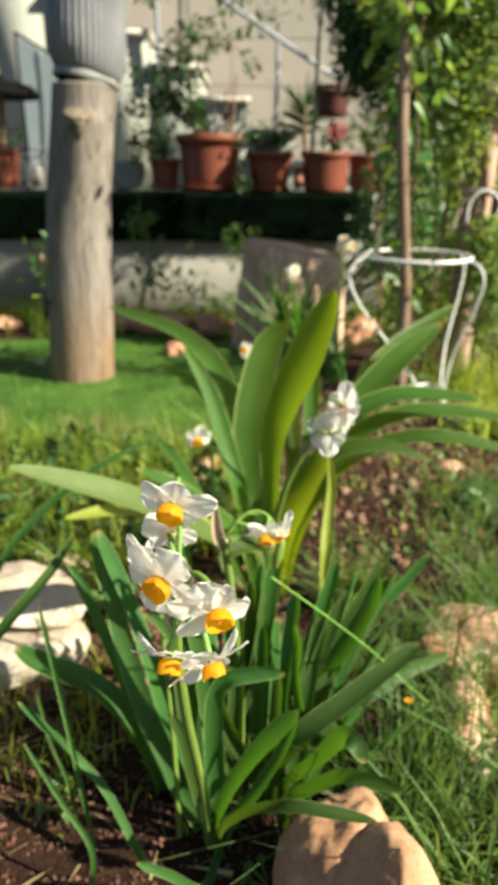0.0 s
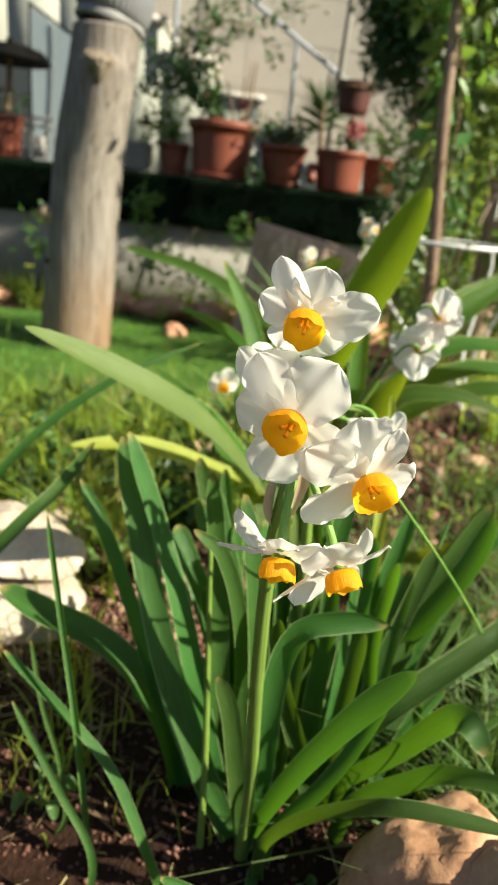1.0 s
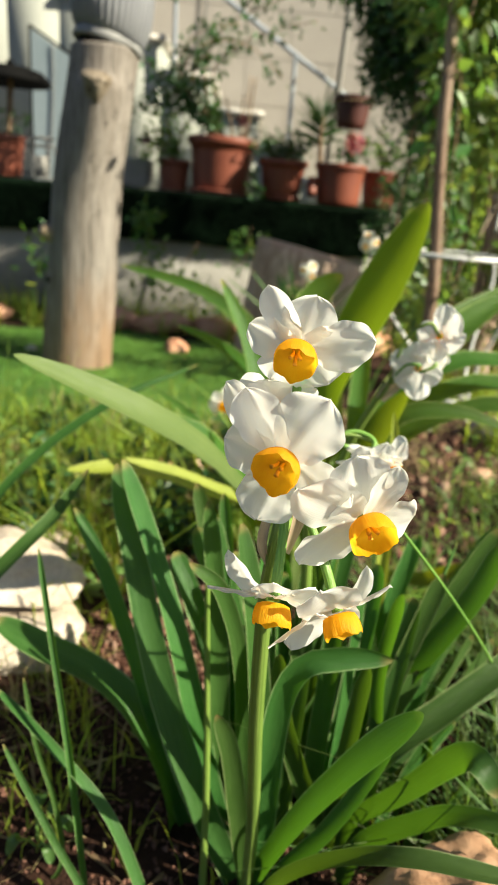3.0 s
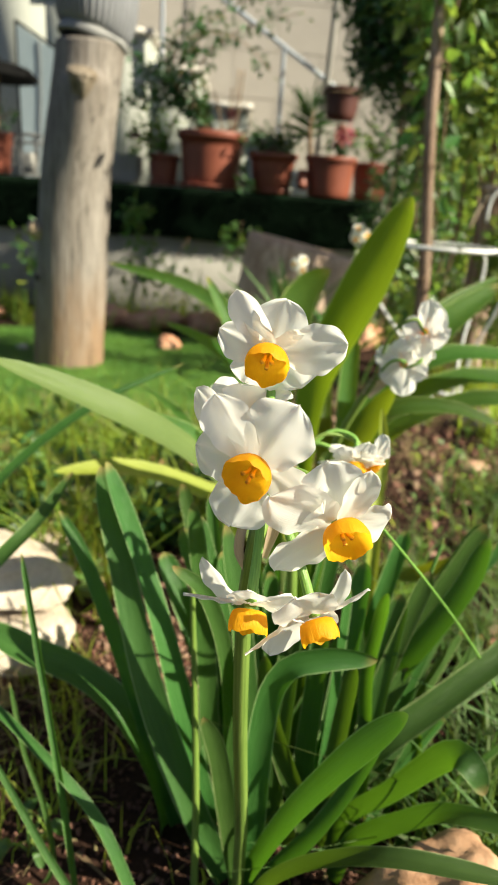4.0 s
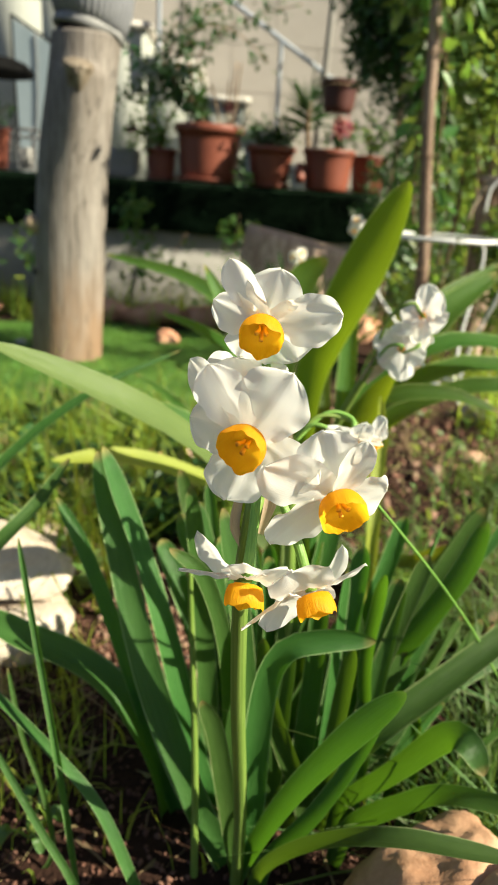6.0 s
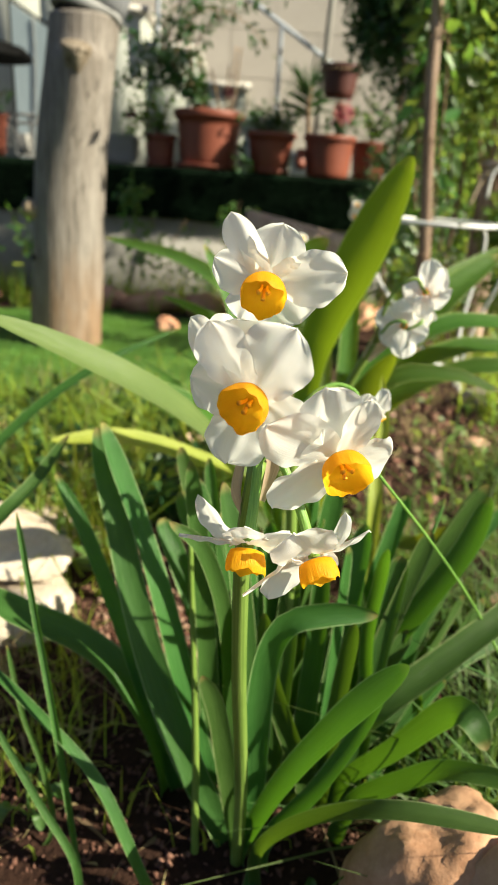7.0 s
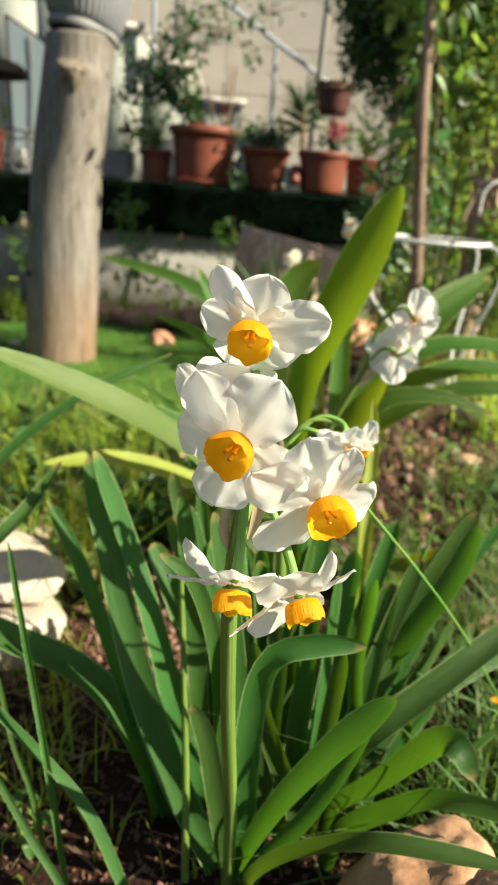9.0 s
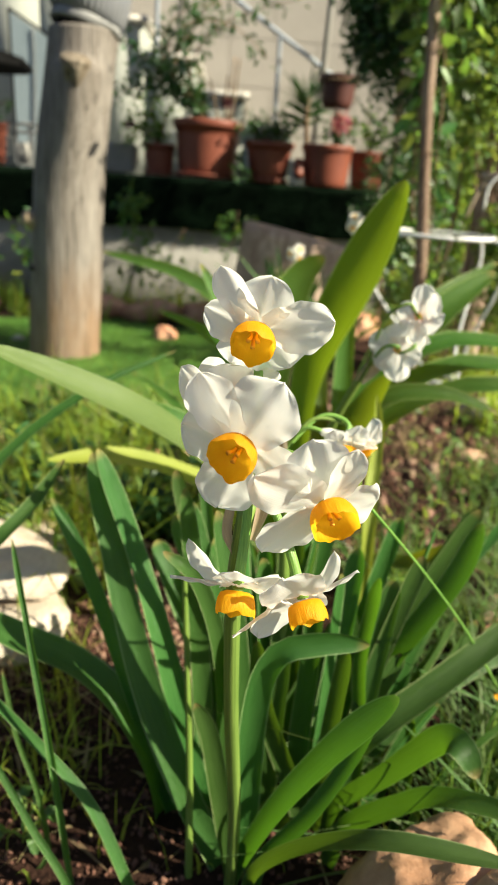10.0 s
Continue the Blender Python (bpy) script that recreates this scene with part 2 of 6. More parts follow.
STEP_WHITE = render_wall("white_step_stone", (0.46, 0.43, 0.385), (0.57, 0.54, 0.49))


def turf_material():
    m = Mat("artificial_turf")
    f = m.noise(7, 4)
    # Broad dark patches put missing shadow variation into the turf colour.
    col = m.ramp(f, (0.34, (0.045, 0.125, 0.022)), (0.66, (0.14, 0.28, 0.055)))
    m.set(m.vary(col, 0.35, True, 0.02), 0.5, 0, 0.3)
    return m.through_light((0.26, 0.47, 0.07), 0.4).mat


TURF = turf_material()


# ---- building helpers ----
def link(name, bm, material, parent=None, label="", smooth=True):
    me = bpy.data.meshes.new(name)
    if smooth:
        for f in bm.faces:
            f.smooth = True
    if parent is not None:
        o = parent
        while o.parent is not None:
            o = o.parent
        bmesh.ops.translate(bm, verts=bm.verts, vec=-o.location)
    bm.to_mesh(me)
    bm.free()
    me.materials.append(material)
    ob = new(name, me)
    if parent is not None:
        ob.parent = parent
    if label:
        ob["label"] = label
    return ob


def part(name, bm, material, parent, label="", smooth=True):
    """One mesh under a thing or under a part; the mesh comes in world places."""
    return link(name, bm, material, parent, label, smooth)


def thing(name, at, label, category, group=""):
    e = new(name)
    e.location = at
    e.empty_display_size = 0.03
    return tagged(e, label, category, group)


def soup(name, verts, faces, material, parent=None, uvs=None):
    """One mesh from arrays, for what nobody could count."""
    o = Vector((0, 0, 0))
    if parent is not None:
        top = parent
        while top.parent is not None:
            top = top.parent
        o = top.location
    me = bpy.data.meshes.new(name)
    me.from_pydata((np.asarray(verts) - np.array(o)).tolist(), [], faces)
    me.materials.append(material)
    if uvs is not None:
        lay = me.uv_layers.new(name="UVMap")
        idx = np.empty(len(me.loops), dtype=np.int32)
        me.loops.foreach_get("vertex_index", idx)
        lay.data.foreach_set("uv", np.asarray(uvs, dtype=np.float32)[idx].ravel())
    me.polygons.foreach_set("use_smooth", [True] * len(me.polygons))
    ob = new(name, me)
    if parent is not None:
        ob.parent = parent
    return tagged(ob, kind="stuff")


def spline(points, n, at=None):
    """Even steps, or the given shares, along a smooth line through the points."""
    p = [Vector(q) for q in points]
    p = [p[0] * 2 - p[1]] + p + [p[-1] * 2 - p[-2]]
    out = []
    for i in range(1, len(p) - 2):
        a, b, c, d = p[i - 1:i + 3]
        for k in range(24):
            t = k / 24
            out.append(0.5 * ((2 * b) + (c - a) * t + (2 * a - 5 * b + 4 * c - d) * t * t + (3 * b - a - 3 * c + d) * t ** 3))
    out.append(p[-2])
    acc = [0.0]
    for a, b in zip(out, out[1:]):
        acc.append(acc[-1] + (b - a).length)
    res, j = [], 0
    for q in at or [k / n for k in range(n + 1)]:
        s = acc[-1] * q
        while j < len(acc) - 2 and acc[j + 1] < s:
            j += 1
        f = (s - acc[j]) / max(acc[j + 1] - acc[j], 1e-9)
        res.append(out[j].lerp(out[j + 1], min(max(f, 0), 1)))
    return res


def strap(points, width, cup=0.15, facing=(0, -1, 0.2), n=22, cols=6, tip=0.72, base=0.75, twist=0.0, wave=0.0, sharp=1.0, taper=0.0, rise=0.31):
    """A long leaf: a channelled sheet along a smooth spine, with a rounded tip."""
    bm = bmesh.new()
    uv = bm.loops.layers.uv.new("UVMap")
    steps = [tip * i / n for i in range(n)] + [tip + (1 - tip) * math.sin(k * math.pi / 16) for k in range(9)]
    n = len(steps) - 1
    c = spline(points, n, steps)
    face = Vector(facing).normalized()
    ph = random.uniform(0, 6.28)
    rows = []
    for i, p in enumerate(c):
        s = steps[i]
        t = (c[min(i + 1, n)] - c[max(i - 1, 0)]).normalized()
        side = t.cross(face)
        side.normalize()
        nrm = side.cross(t).normalized()
        if twist:
            q = Matrix.Rotation(twist * s, 3, t)
            side, nrm = q @ side, q @ nrm
        w = width * (base + (1 - base) * min(1, s / rise) ** (1.7 if rise > 0.7 else 1.0)) * (1 - taper * max(0, s - 0.35) / 0.65)
        if s > tip:
            w *= max(0.0, 1 - ((s - tip) / (1 - tip)) ** (2.0 / sharp)) ** (0.5 * sharp)
        w = max(w, width * 0.04)
        row = []
        for k in range(cols + 1):
            u = 2 * k / cols - 1
            off = cup * (u * u - 0.35) + wave * (math.sin(ph + s * 17 + u * 1.3) + 0.5 * math.sin(2 * ph + s * 41)) * abs(u)
            row.append(bm.verts.new(p + side * (u * w / 2) + nrm * (off * w)))
        rows.append(row)
    for i in range(n):
        for k in range(cols):
            f = bm.faces.new((rows[i][k], rows[i][k + 1], rows[i + 1][k + 1], rows[i + 1][k]))
            for lp, (a, b) in zip(f.loops, ((k, i), (k + 1, i), (k + 1, i + 1), (k, i + 1))):
                lp[uv].uv = (a / cols, steps[b])
    return bm


def tube(points, r0, r1=None, n=14, sides=8, wobble=0.0):
    """A round stem, pole or wire along a smooth line, closed at both ends."""
    r1 = r0 if r1 is None else r1
    bm = bmesh.new()
    uv = bm.loops.layers.uv.new("UVMap")
    c = spline(points, n)
    ref = Vector((0.31, 0.93, 0.2)).normalized()
    rings = []
    for i, p in enumerate(c):
        t = (c[min(i + 1, n)] - c[max(i - 1, 0)]).normalized()
        if abs(t.dot(ref)) > 0.95:
            ref = Vector((1, 0, 0))
        a = t.cross(ref).normalized()
        b = t.cross(a).normalized()
        r = r0 + (r1 - r0) * i / n
        ring = []
        for k in range(sides):
            g = 2 * math.pi * k / sides
            rr = r * (1 + wobble * noise.noise(Vector((math.cos(g) * 1.5 + p.x * 9, math.sin(g) * 1.5 + p.y * 9, p.z * 9))))
            ring.append(bm.verts.new(p + a * (rr * math.cos(g)) + b * (rr * math.sin(g))))
        rings.append(ring)
    for i in range(n):
        for k in range(sides):
            j = (k + 1) % sides
            f = bm.faces.new((rings[i][k], rings[i][j], rings[i + 1][j], rings[i + 1][k]))
            for lp, (q, w) in zip(f.loops, ((k, i), (k + 1, i), (k + 1, i + 1), (k, i + 1))):
                lp[uv].uv = (q / sides, w / n)
    bm.faces.new(rings[0][::-1])
    bm.faces.new(rings[-1])
    bmesh.ops.recalc_face_normals(bm, faces=bm.faces)
    return bm


def lathe(profile, at=(0, 0, 0), sides=40, m=None):
    """A turned body from (radius, height) pairs; closed on the axis where the radius is nought."""
    bm = bmesh.new()
    rings = []
    for r, z in profile:
        if r < 1e-6:
            rings.append([bm.verts.new((0, 0, z))])
        else:
            rings.append([bm.verts.new((r * math.cos(2 * math.pi * k / sides), r * math.sin(2 * math.pi * k / sides), z)) for k in range(sides)])
    for a, b in zip(rings, rings[1:]):
        for k in range(sides):
            j = (k + 1) % sides
            v = [a[k % len(a)], a[j % len(a)], b[j % len(b)], b[k % len(b)]]
            v = [x for i, x in enumerate(v) if x not in v[:i]]
            if len(v) > 2:
                bm.faces.new(v)
    bmesh.ops.recalc_face_normals(bm, faces=bm.faces)
    bmesh.ops.transform(bm, matrix=Matrix.Translation(at) @ (m or Matrix()), verts=bm.verts)
    return bm


def box(lo, hi, bevel=0.004, m=None):
    bm = bmesh.new()
    bmesh.ops.create_cube(bm, size=1)
    lo, hi = Vector(lo), Vector(hi)
    bmesh.ops.scale(bm, vec=hi - lo, verts=bm.verts)
    bmesh.ops.translate(bm, vec=(lo + hi) / 2, verts=bm.verts)
    if bevel:
        bmesh.ops.bevel(bm, geom=bm.edges[:], offset=bevel, segments=2, affect="EDGES")
    if m:
        bmesh.ops.transform(bm, matrix=m, verts=bm.verts)
    return bm


def lump(at, size, seed, turn=(0, 0, 0), rough=0.22, flat=0.25, sub=5, boxy=0.0):
    """A weathered stone: a ball cut by flat faces and roughened at three scales."""
    rnd = random.Random(seed)
    bm = bmesh.new()
    bmesh.ops.create_icosphere(bm, subdivisions=sub, radius=1)
    cuts = []
    for _ in range(9):
        d = Vector((rnd.gauss(0, 1), rnd.gauss(0, 1), rnd.gauss(0, 1))).normalized()
        cuts.append((d, rnd.uniform(0.62, 0.9)))
    sh = Vector((seed * 3.7, seed * 1.3, seed * 2.1))
    for v in bm.verts:
        p = v.co.copy()
        if boxy:
            p = p.lerp(p / (abs(p.x) ** 5 + abs(p.y) ** 5 + abs(p.z) ** 5) ** 0.2 * 0.86, boxy)
        for d, h in cuts:
            over = p.dot(d) - h
            if over > 0:
                p -= d * over * (1 - flat)
        p *= 1 + rough * (0.6 * noise.noise(p * 1.4 + sh) + 0.28 * noise.noise(p * 3.5 + sh) + 0.12 * noise.noise(p * 9 + sh))
        p += p.normalized() * 0.018 * noise.noise(p * 24 + sh)
        v.co = p
    m = Matrix.Translation(at) @ Euler([radians(a) for a in turn]).to_matrix().to_4x4() @ Matrix.Diagonal((*size, 1))
    bmesh.ops.transform(bm, matrix=m, verts=bm.verts)
    return bm


def ground_z(x, y):
    z = -0.042 * (min(y, 2.8) - 0.4) if y > 0.4 else 0.0
    k = 1.0 if y < 1.15 else max(0.0, 1 - (y - 1.15) / 0.2)
    return z + (0.3 + 0.7 * k) * (0.013 * noise.noise(Vector((x * 5, y * 5, 0.3))) + 0.007 * noise.noise(Vector((x * 17, y * 17, 2.3))))


def blades(count, place, height, width, lean=0.5, seed=1, seg=3, base_lift=0.0):
    """Many grass blades as one mesh: place(rnd) gives x, y; each blade bends over."""
    rnd = random.Random(seed)
    verts, faces, uvs = [], [], []
    for _ in range(count):
        x, y = place(rnd)
        z = ground_z(x, y) - 0.004 + base_lift
        h = rnd.uniform(*height)
        w = rnd.uniform(*width)
        a, tw = rnd.uniform(0, 6.283), rnd.uniform(0, 6.283)
        ln = rnd.gauss(0, lean) * h
        dx, dy = math.cos(a) * ln, math.sin(a) * ln
        sx, sy = math.cos(tw) * w / 2, math.sin(tw) * w / 2
        b = len(verts)
        for i in range(seg + 1):
            s = i / seg
            px, py = x + dx * s ** 1.8, y + dy * s ** 1.8
            pz = z + h * (s - 0.28 * min(1, abs(ln) / h) * s ** 2.5)
            k = 1 - s ** 2
            if i == seg:
                verts.append((px, py, pz))
                uvs.append((0.5, 1))
            else:
                verts += [(px - sx * k, py - sy * k, pz), (px + sx * k, py + sy * k, pz)]
                uvs += [(0, s), (1, s)]
        for i in range(seg - 1):
            q = b + 2 * i
            faces.append((q, q + 1, q + 3, q + 2))
        q = b + 2 * (seg - 1)
        faces.append((q, q + 1, q + 2))
    return verts, faces, uvs


def leafage(count, place, length, ratio=0.45, seed=1, droop=0.3, toward=(0, 0, 1), spread=0.9):
    """Many small pointed leaves, folded along the middle, as one mesh: place(rnd) gives a point and a way outwards."""
    rnd = random.Random(seed)
    verts, faces, uvs = [], [], []
    up = Vector(toward)
    for _ in range(count):
        p, way = place(rnd)
        d = (Vector(way) + spread * Vector((rnd.gauss(0, 1), rnd.gauss(0, 1), rnd.gauss(0, 1) - droop))).normalized()
        nrm = (up + 0.7 * Vector((rnd.gauss(0, 1), rnd.gauss(0, 1), rnd.gauss(0, 1)))).normalized()
        s = d.cross(nrm)
        if s.length < 1e-3:
            continue
        s.normalize()
        nrm = s.cross(d).normalized()
        ln = rnd.uniform(*length)
        w = ln * ratio * rnd.uniform(0.8, 1.2) / 2
        p = Vector(p)
        b = len(verts)
        curl = rnd.uniform(-0.25, 0.05) * ln
        rowp = [(0.0, 0.0, 0.0), (0.30, 0.9, 0.1), (0.62, 0.8, 0.5), (1.0, 0.0, 1.0)]
        verts.append(tuple(p)); uvs.append((0.5, 0))
        for q, k, c in rowp[1:3]:
            m = p + d * ln * q + nrm * curl * c
            for sd in (-1, 0, 1):
                verts.append(tuple(m + s * (sd * w * k) + nrm * (abs(sd) * w * 0.35)))
                uvs.append((0.5 + sd / 2, q))
        verts.append(tuple(p + d * ln + nrm * curl)); uvs.append((0.5, 1))
        faces += [(b, b + 2, b + 1), (b, b + 3, b + 2), (b + 1, b + 2, b + 5, b + 4), (b + 2, b + 3, b + 6, b + 5), (b + 4, b + 5, b + 7), (b + 5, b + 6, b + 7)]
    return verts, faces, uvs


# ---- ground ----
def build_ground():
    bm = bmesh.new()
    xs = [-40, -12, -4, -2.2] + [-1.5 + 0.03 * i for i in range(101)] + [2.2, 4, 12, 40]
    ys = [-40, -12, -3, -0.8] + [-0.2 + 0.03 * i for i in range(122)] + [4.5, 6, 14, 40]
    grid = [[bm.verts.new((x, y, ground_z(x, y))) for x in xs] for y in ys]
    for j in range(len(ys) - 1):
        for i in range(len(xs) - 1):
            bm.faces.new((grid[j][i], grid[j][i + 1], grid[j + 1][i + 1], grid[j + 1][i]))
    return tagged(link("ground", bm, SOIL), "dark reddish-brown garden soil with crumbs and litter", "soil", kind="structure")


build_ground()


def crumbs(seed=5, count=11000, first=0, material=PEBBLE, label="small reddish crumbs of earth and stone on the soil"):
    rnd = random.Random(seed)
    verts, faces = [], []
    for i in range(first, count):
        if 6500 <= i < 7400:
            x, y, r = rnd.uniform(-0.16, 0.06), rnd.uniform(0.52, 0.80), rnd.uniform(0.0012, 0.0060)
        elif i < 4500:
            x, y, r = rnd.uniform(-0.30, 0.14), rnd.uniform(0.27, 0.66), rnd.uniform(0.0008, 0.0032)
        elif i < 6500:
            x, y, r = rnd.uniform(-0.45, 0.75), rnd.uniform(0.2, 0.75), rnd.uniform(0.0008, 0.0036)
        else:
            x, y, r = rnd.uniform(0.0, 0.8), rnd.uniform(0.7, 1.6), min(0.014, 0.0016 / (rnd.random() + 0.02) ** 0.65)
        at = Vector((x, y, ground_z(x, y) + r * 0.2))
        m = Euler((rnd.uniform(0, 6), rnd.uniform(0, 6), rnd.uniform(0, 6))).to_matrix()
        b = len(verts)
        for d in ((1, 0, 0), (0, 1, 0), (-1, 0, 0), (0, -1, 0), (0, 0, 1), (0, 0, -1)):
            q = m @ (Vector(d) + Vector((rnd.uniform(-0.4, 0.4), rnd.uniform(-0.4, 0.4), rnd.uniform(-0.4, 0.4))))
            verts.append(tuple(at + q * (r * rnd.uniform(0.55, 1.1))))
        for a, c in ((0, 1), (1, 2), (2, 3), (3, 0)):
            faces += [(b + a, b + c, b + 4), (b + c, b + a, b + 5)]
    ob = soup("soil_crumbs", verts, faces, material)
    tagged(ob, label, "soil")


crumbs()
crumbs(6, 9300, 6500, PALE_CRUMB, "paler pinkish crumbs scattered over the bare soil")


def litter():
    rnd = random.Random(8)

    def at(r):
        return (r.uniform(0.05, 0.85), r.uniform(0.75, 1.75)) if r.random() < 0.7 else (r.uniform(-0.35, 0.3), r.uniform(0.3, 0.7))
    v, f, u = blades(2600, at, (0.004, 0.014), (0.002, 0.006), 3.5, 11, 3)
    tagged(soup("dead_leaf_litter", v, f, DRY, None, u), "dry brown leaf litter scattered over the soil", "litter")


litter()


# ---- lawn ----
def on_turf(x, y):
    edge = 1.17 + 0.05 * math.sin(x * 6 + 1) + 0.22 * (x + 0.3)
    return edge < y < 2.34 + 0.05 * math.sin(x * 9) and x < 0.02 + 0.05 * math.sin(y * 7) + 0.1 * (y - 1.5)


def build_turf():
    bm = bmesh.new()
    st = 0.03
    cells = {}

    def vert(i, j):
        if (i, j) not in cells:
            x, y = -1.6 + i * st, 1.0 + j * st
            cells[(i, j)] = bm.verts.new((x, y, ground_z(x, y) + 0.008))
        return cells[(i, j)]
    for i in range(60):
        for j in range(48):
            if on_turf(-1.6 + (i + 0.5) * st, 1.0 + (j + 0.5) * st):
                bm.faces.new((vert(i, j), vert(i + 1, j), vert(i + 1, j + 1), vert(i, j + 1)))
    ext = bmesh.ops.extrude_face_region(bm, geom=bm.faces[:])
    bmesh.ops.translate(bm, verts=[g for g in ext["geom"] if isinstance(g, bmesh.types.BMVert)], vec=(0, 0, 0.006))
    bmesh.ops.recalc_face_normals(bm, faces=bm.faces)
    e = thing("lawn", (-0.6, 1.7, ground_z(-0.6, 1.7)), "bright green artificial turf laid on the soil", "lawn")
    part("backing", bm, TURF, e)

    def at(r):
        while True:
            x, y = r.uniform(-1.45, 0.2), r.uniform(1.05, 2.4)
            if on_turf(x, y):
                return x, y
    v, f, u = blades(42000, at, (0.010, 0.020), (0.0016, 0.003), 0.6, 21, 2, 0.012)
    soup("nap", v, f, TURF, e, u)


build_turf()


# ---- wild grass ----
def grass_patch(name, count, lo, hi, height, width, seed, label, material=GRASS, lean=0.55, clumps=None):
    def at(r):
        if clumps:
            cx, cy, s = clumps[r.randrange(len(clumps))]
            return r.gauss(cx, s), r.gauss(cy, s)
        while True:
            x, y = r.uniform(lo[0], hi[0]), r.uniform(lo[1], hi[1])
            bare = -0.15 < x < 0.06 and 0.48 < y < 0.82
            if not bare and noise.noise(Vector((x * 11, y * 8, seed))) > r.uniform(-0.12, 0.35):
                return x, y
    v, f, u = blades(count, at, height, width, lean, seed)
    return tagged(soup(name, v, f, material, None, u), label, "grass")


grass_patch("wild_grass", 3300, (-0.80, 0.68), (0.02, 1.24), (0.03, 0.12), (0.002, 0.0055), 31, "sunlit tangled wild grass beside the lawn", GRASS, 1.0)
grass_patch("wild_grass", 260, (-0.60, 0.62), (0.02, 1.15), (0.10, 0.22), (0.0025, 0.005), 131, "long arching grass stalks over the turf edge", GRASS, 0.9)
grass_patch("wild_grass", 190, (-0.36, 0.42), (-0.13, 0.56), (0.02, 0.07), (0.001, 0.0022), 132, "fine weeds tangled in front of the pale stones", GRASS, 1.0)
grass_patch("dry_grass", 160, (-0.36, 0.40), (-0.10, 0.55), (0.03, 0.09), (0.0008, 0.0016), 133, "thin dry stalks in front of the pale stones", DRY, 1.0)
grass_patch("wild_grass", 3600, (0.10, 0.32), (0.40, 0.72), (0.035, 0.11), (0.0014, 0.0034), 32, "tangled fresh grass between the garden stones", COOL_GRASS, 0.95)
grass_patch("wild_grass", 190, (0.125, 0.29), (0.34, 0.52), (0.08, 0.19), (0.0022, 0.0045), 134, "long glossy grass blades arching between the stones", COOL_GRASS, 0.9)
grass_patch("wild_grass", 1100, (0.26, 0.62), (0.70, 1.05), (0.03, 0.11), (0.0014, 0.0032), 33, "tall thin grass at the edge of the bare soil", COOL_GRASS, 0.9)
grass_patch("wild_grass", 130, (-0.34, 0.36), (-0.06, 0.66), (0.02, 0.07), (0.0012, 0.0026), 34, "sparse grass among the pale stones")
grass_patch("wild_grass", 130, (-0.05, 0.30), (0.28, 0.45), (0.02, 0.06), (0.001, 0.0022), 37, "sparse fine grass around the bulb leaves")
grass_patch("wild_grass", 1500, (-1.3, 2.35), (0.9, 2.92), (0.04, 0.16), (0.003, 0.007), 35, "weeds and grass growing along the low wall")
grass_patch("dry_grass", 1800, (-0.6, 0.70), (0.0, 1.35), (0.03, 0.10), (0.0012, 0.003), 36, "yellow dry grass stalks", DRY)
grass_patch("dry_grass", 900, (0.05, 1.0), (0.8, 1.75), (0.01, 0.05), (0.0015, 0.003), 38, "short dry grass on the bare soil", DRY, 1.2)
grass_patch("wild_grass", 900, (0.42, 1.2), (1.1, 1.9), (0.04, 0.16), (0.003, 0.006), 39, "long grass tufts behind the bare soil", GRASS, 0.7, [(0.62, 1.75, 0.08), (0.78, 1.6, 0.09), (0.55, 1.35, 0.05)])


def ground_leaves(name, count, lo, hi, top, length, material, seed, label):
    """Low broad-leaved weeds in loose patches."""
    def place(r):
        while True:
            x, y = r.uniform(lo[0], hi[0]), r.uniform(lo[1], hi[1])
            bare = -0.15 < x < 0.06 and 0.48 < y < 0.80
            if not bare and noise.noise(Vector((x * 13, y * 10, seed))) > r.uniform(0.0, 0.3):
                break
        o = Vector((r.gauss(0, 1), r.gauss(0, 1), r.uniform(-0.1, 0.5)))
        return Vector((x, y, ground_z(x, y) + r.uniform(0.004, top))), o.normalized()
    v, f, u = leafage(count, place, length, 0.5, seed, 0.4)
    tagged(soup(name, v, f, material, None, u), label, "weeds")


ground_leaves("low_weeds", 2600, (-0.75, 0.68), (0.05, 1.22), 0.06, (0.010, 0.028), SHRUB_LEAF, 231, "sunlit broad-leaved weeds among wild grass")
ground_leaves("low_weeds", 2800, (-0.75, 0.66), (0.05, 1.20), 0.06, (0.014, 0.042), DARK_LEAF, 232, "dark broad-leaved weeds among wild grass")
ground_leaves("low_weeds", 480, (-0.6, 0.70), (0.0, 1.15), 0.06, (0.012, 0.034), YELLOW_LEAF, 233, "yellowed leaves lying in wild grass")
ground_leaves("low_weeds", 500, (0.08, 0.78), (0.75, 1.6), 0.03, (0.008, 0.022), SHRUB_LEAF, 234, "scattered small weeds on the bare soil")


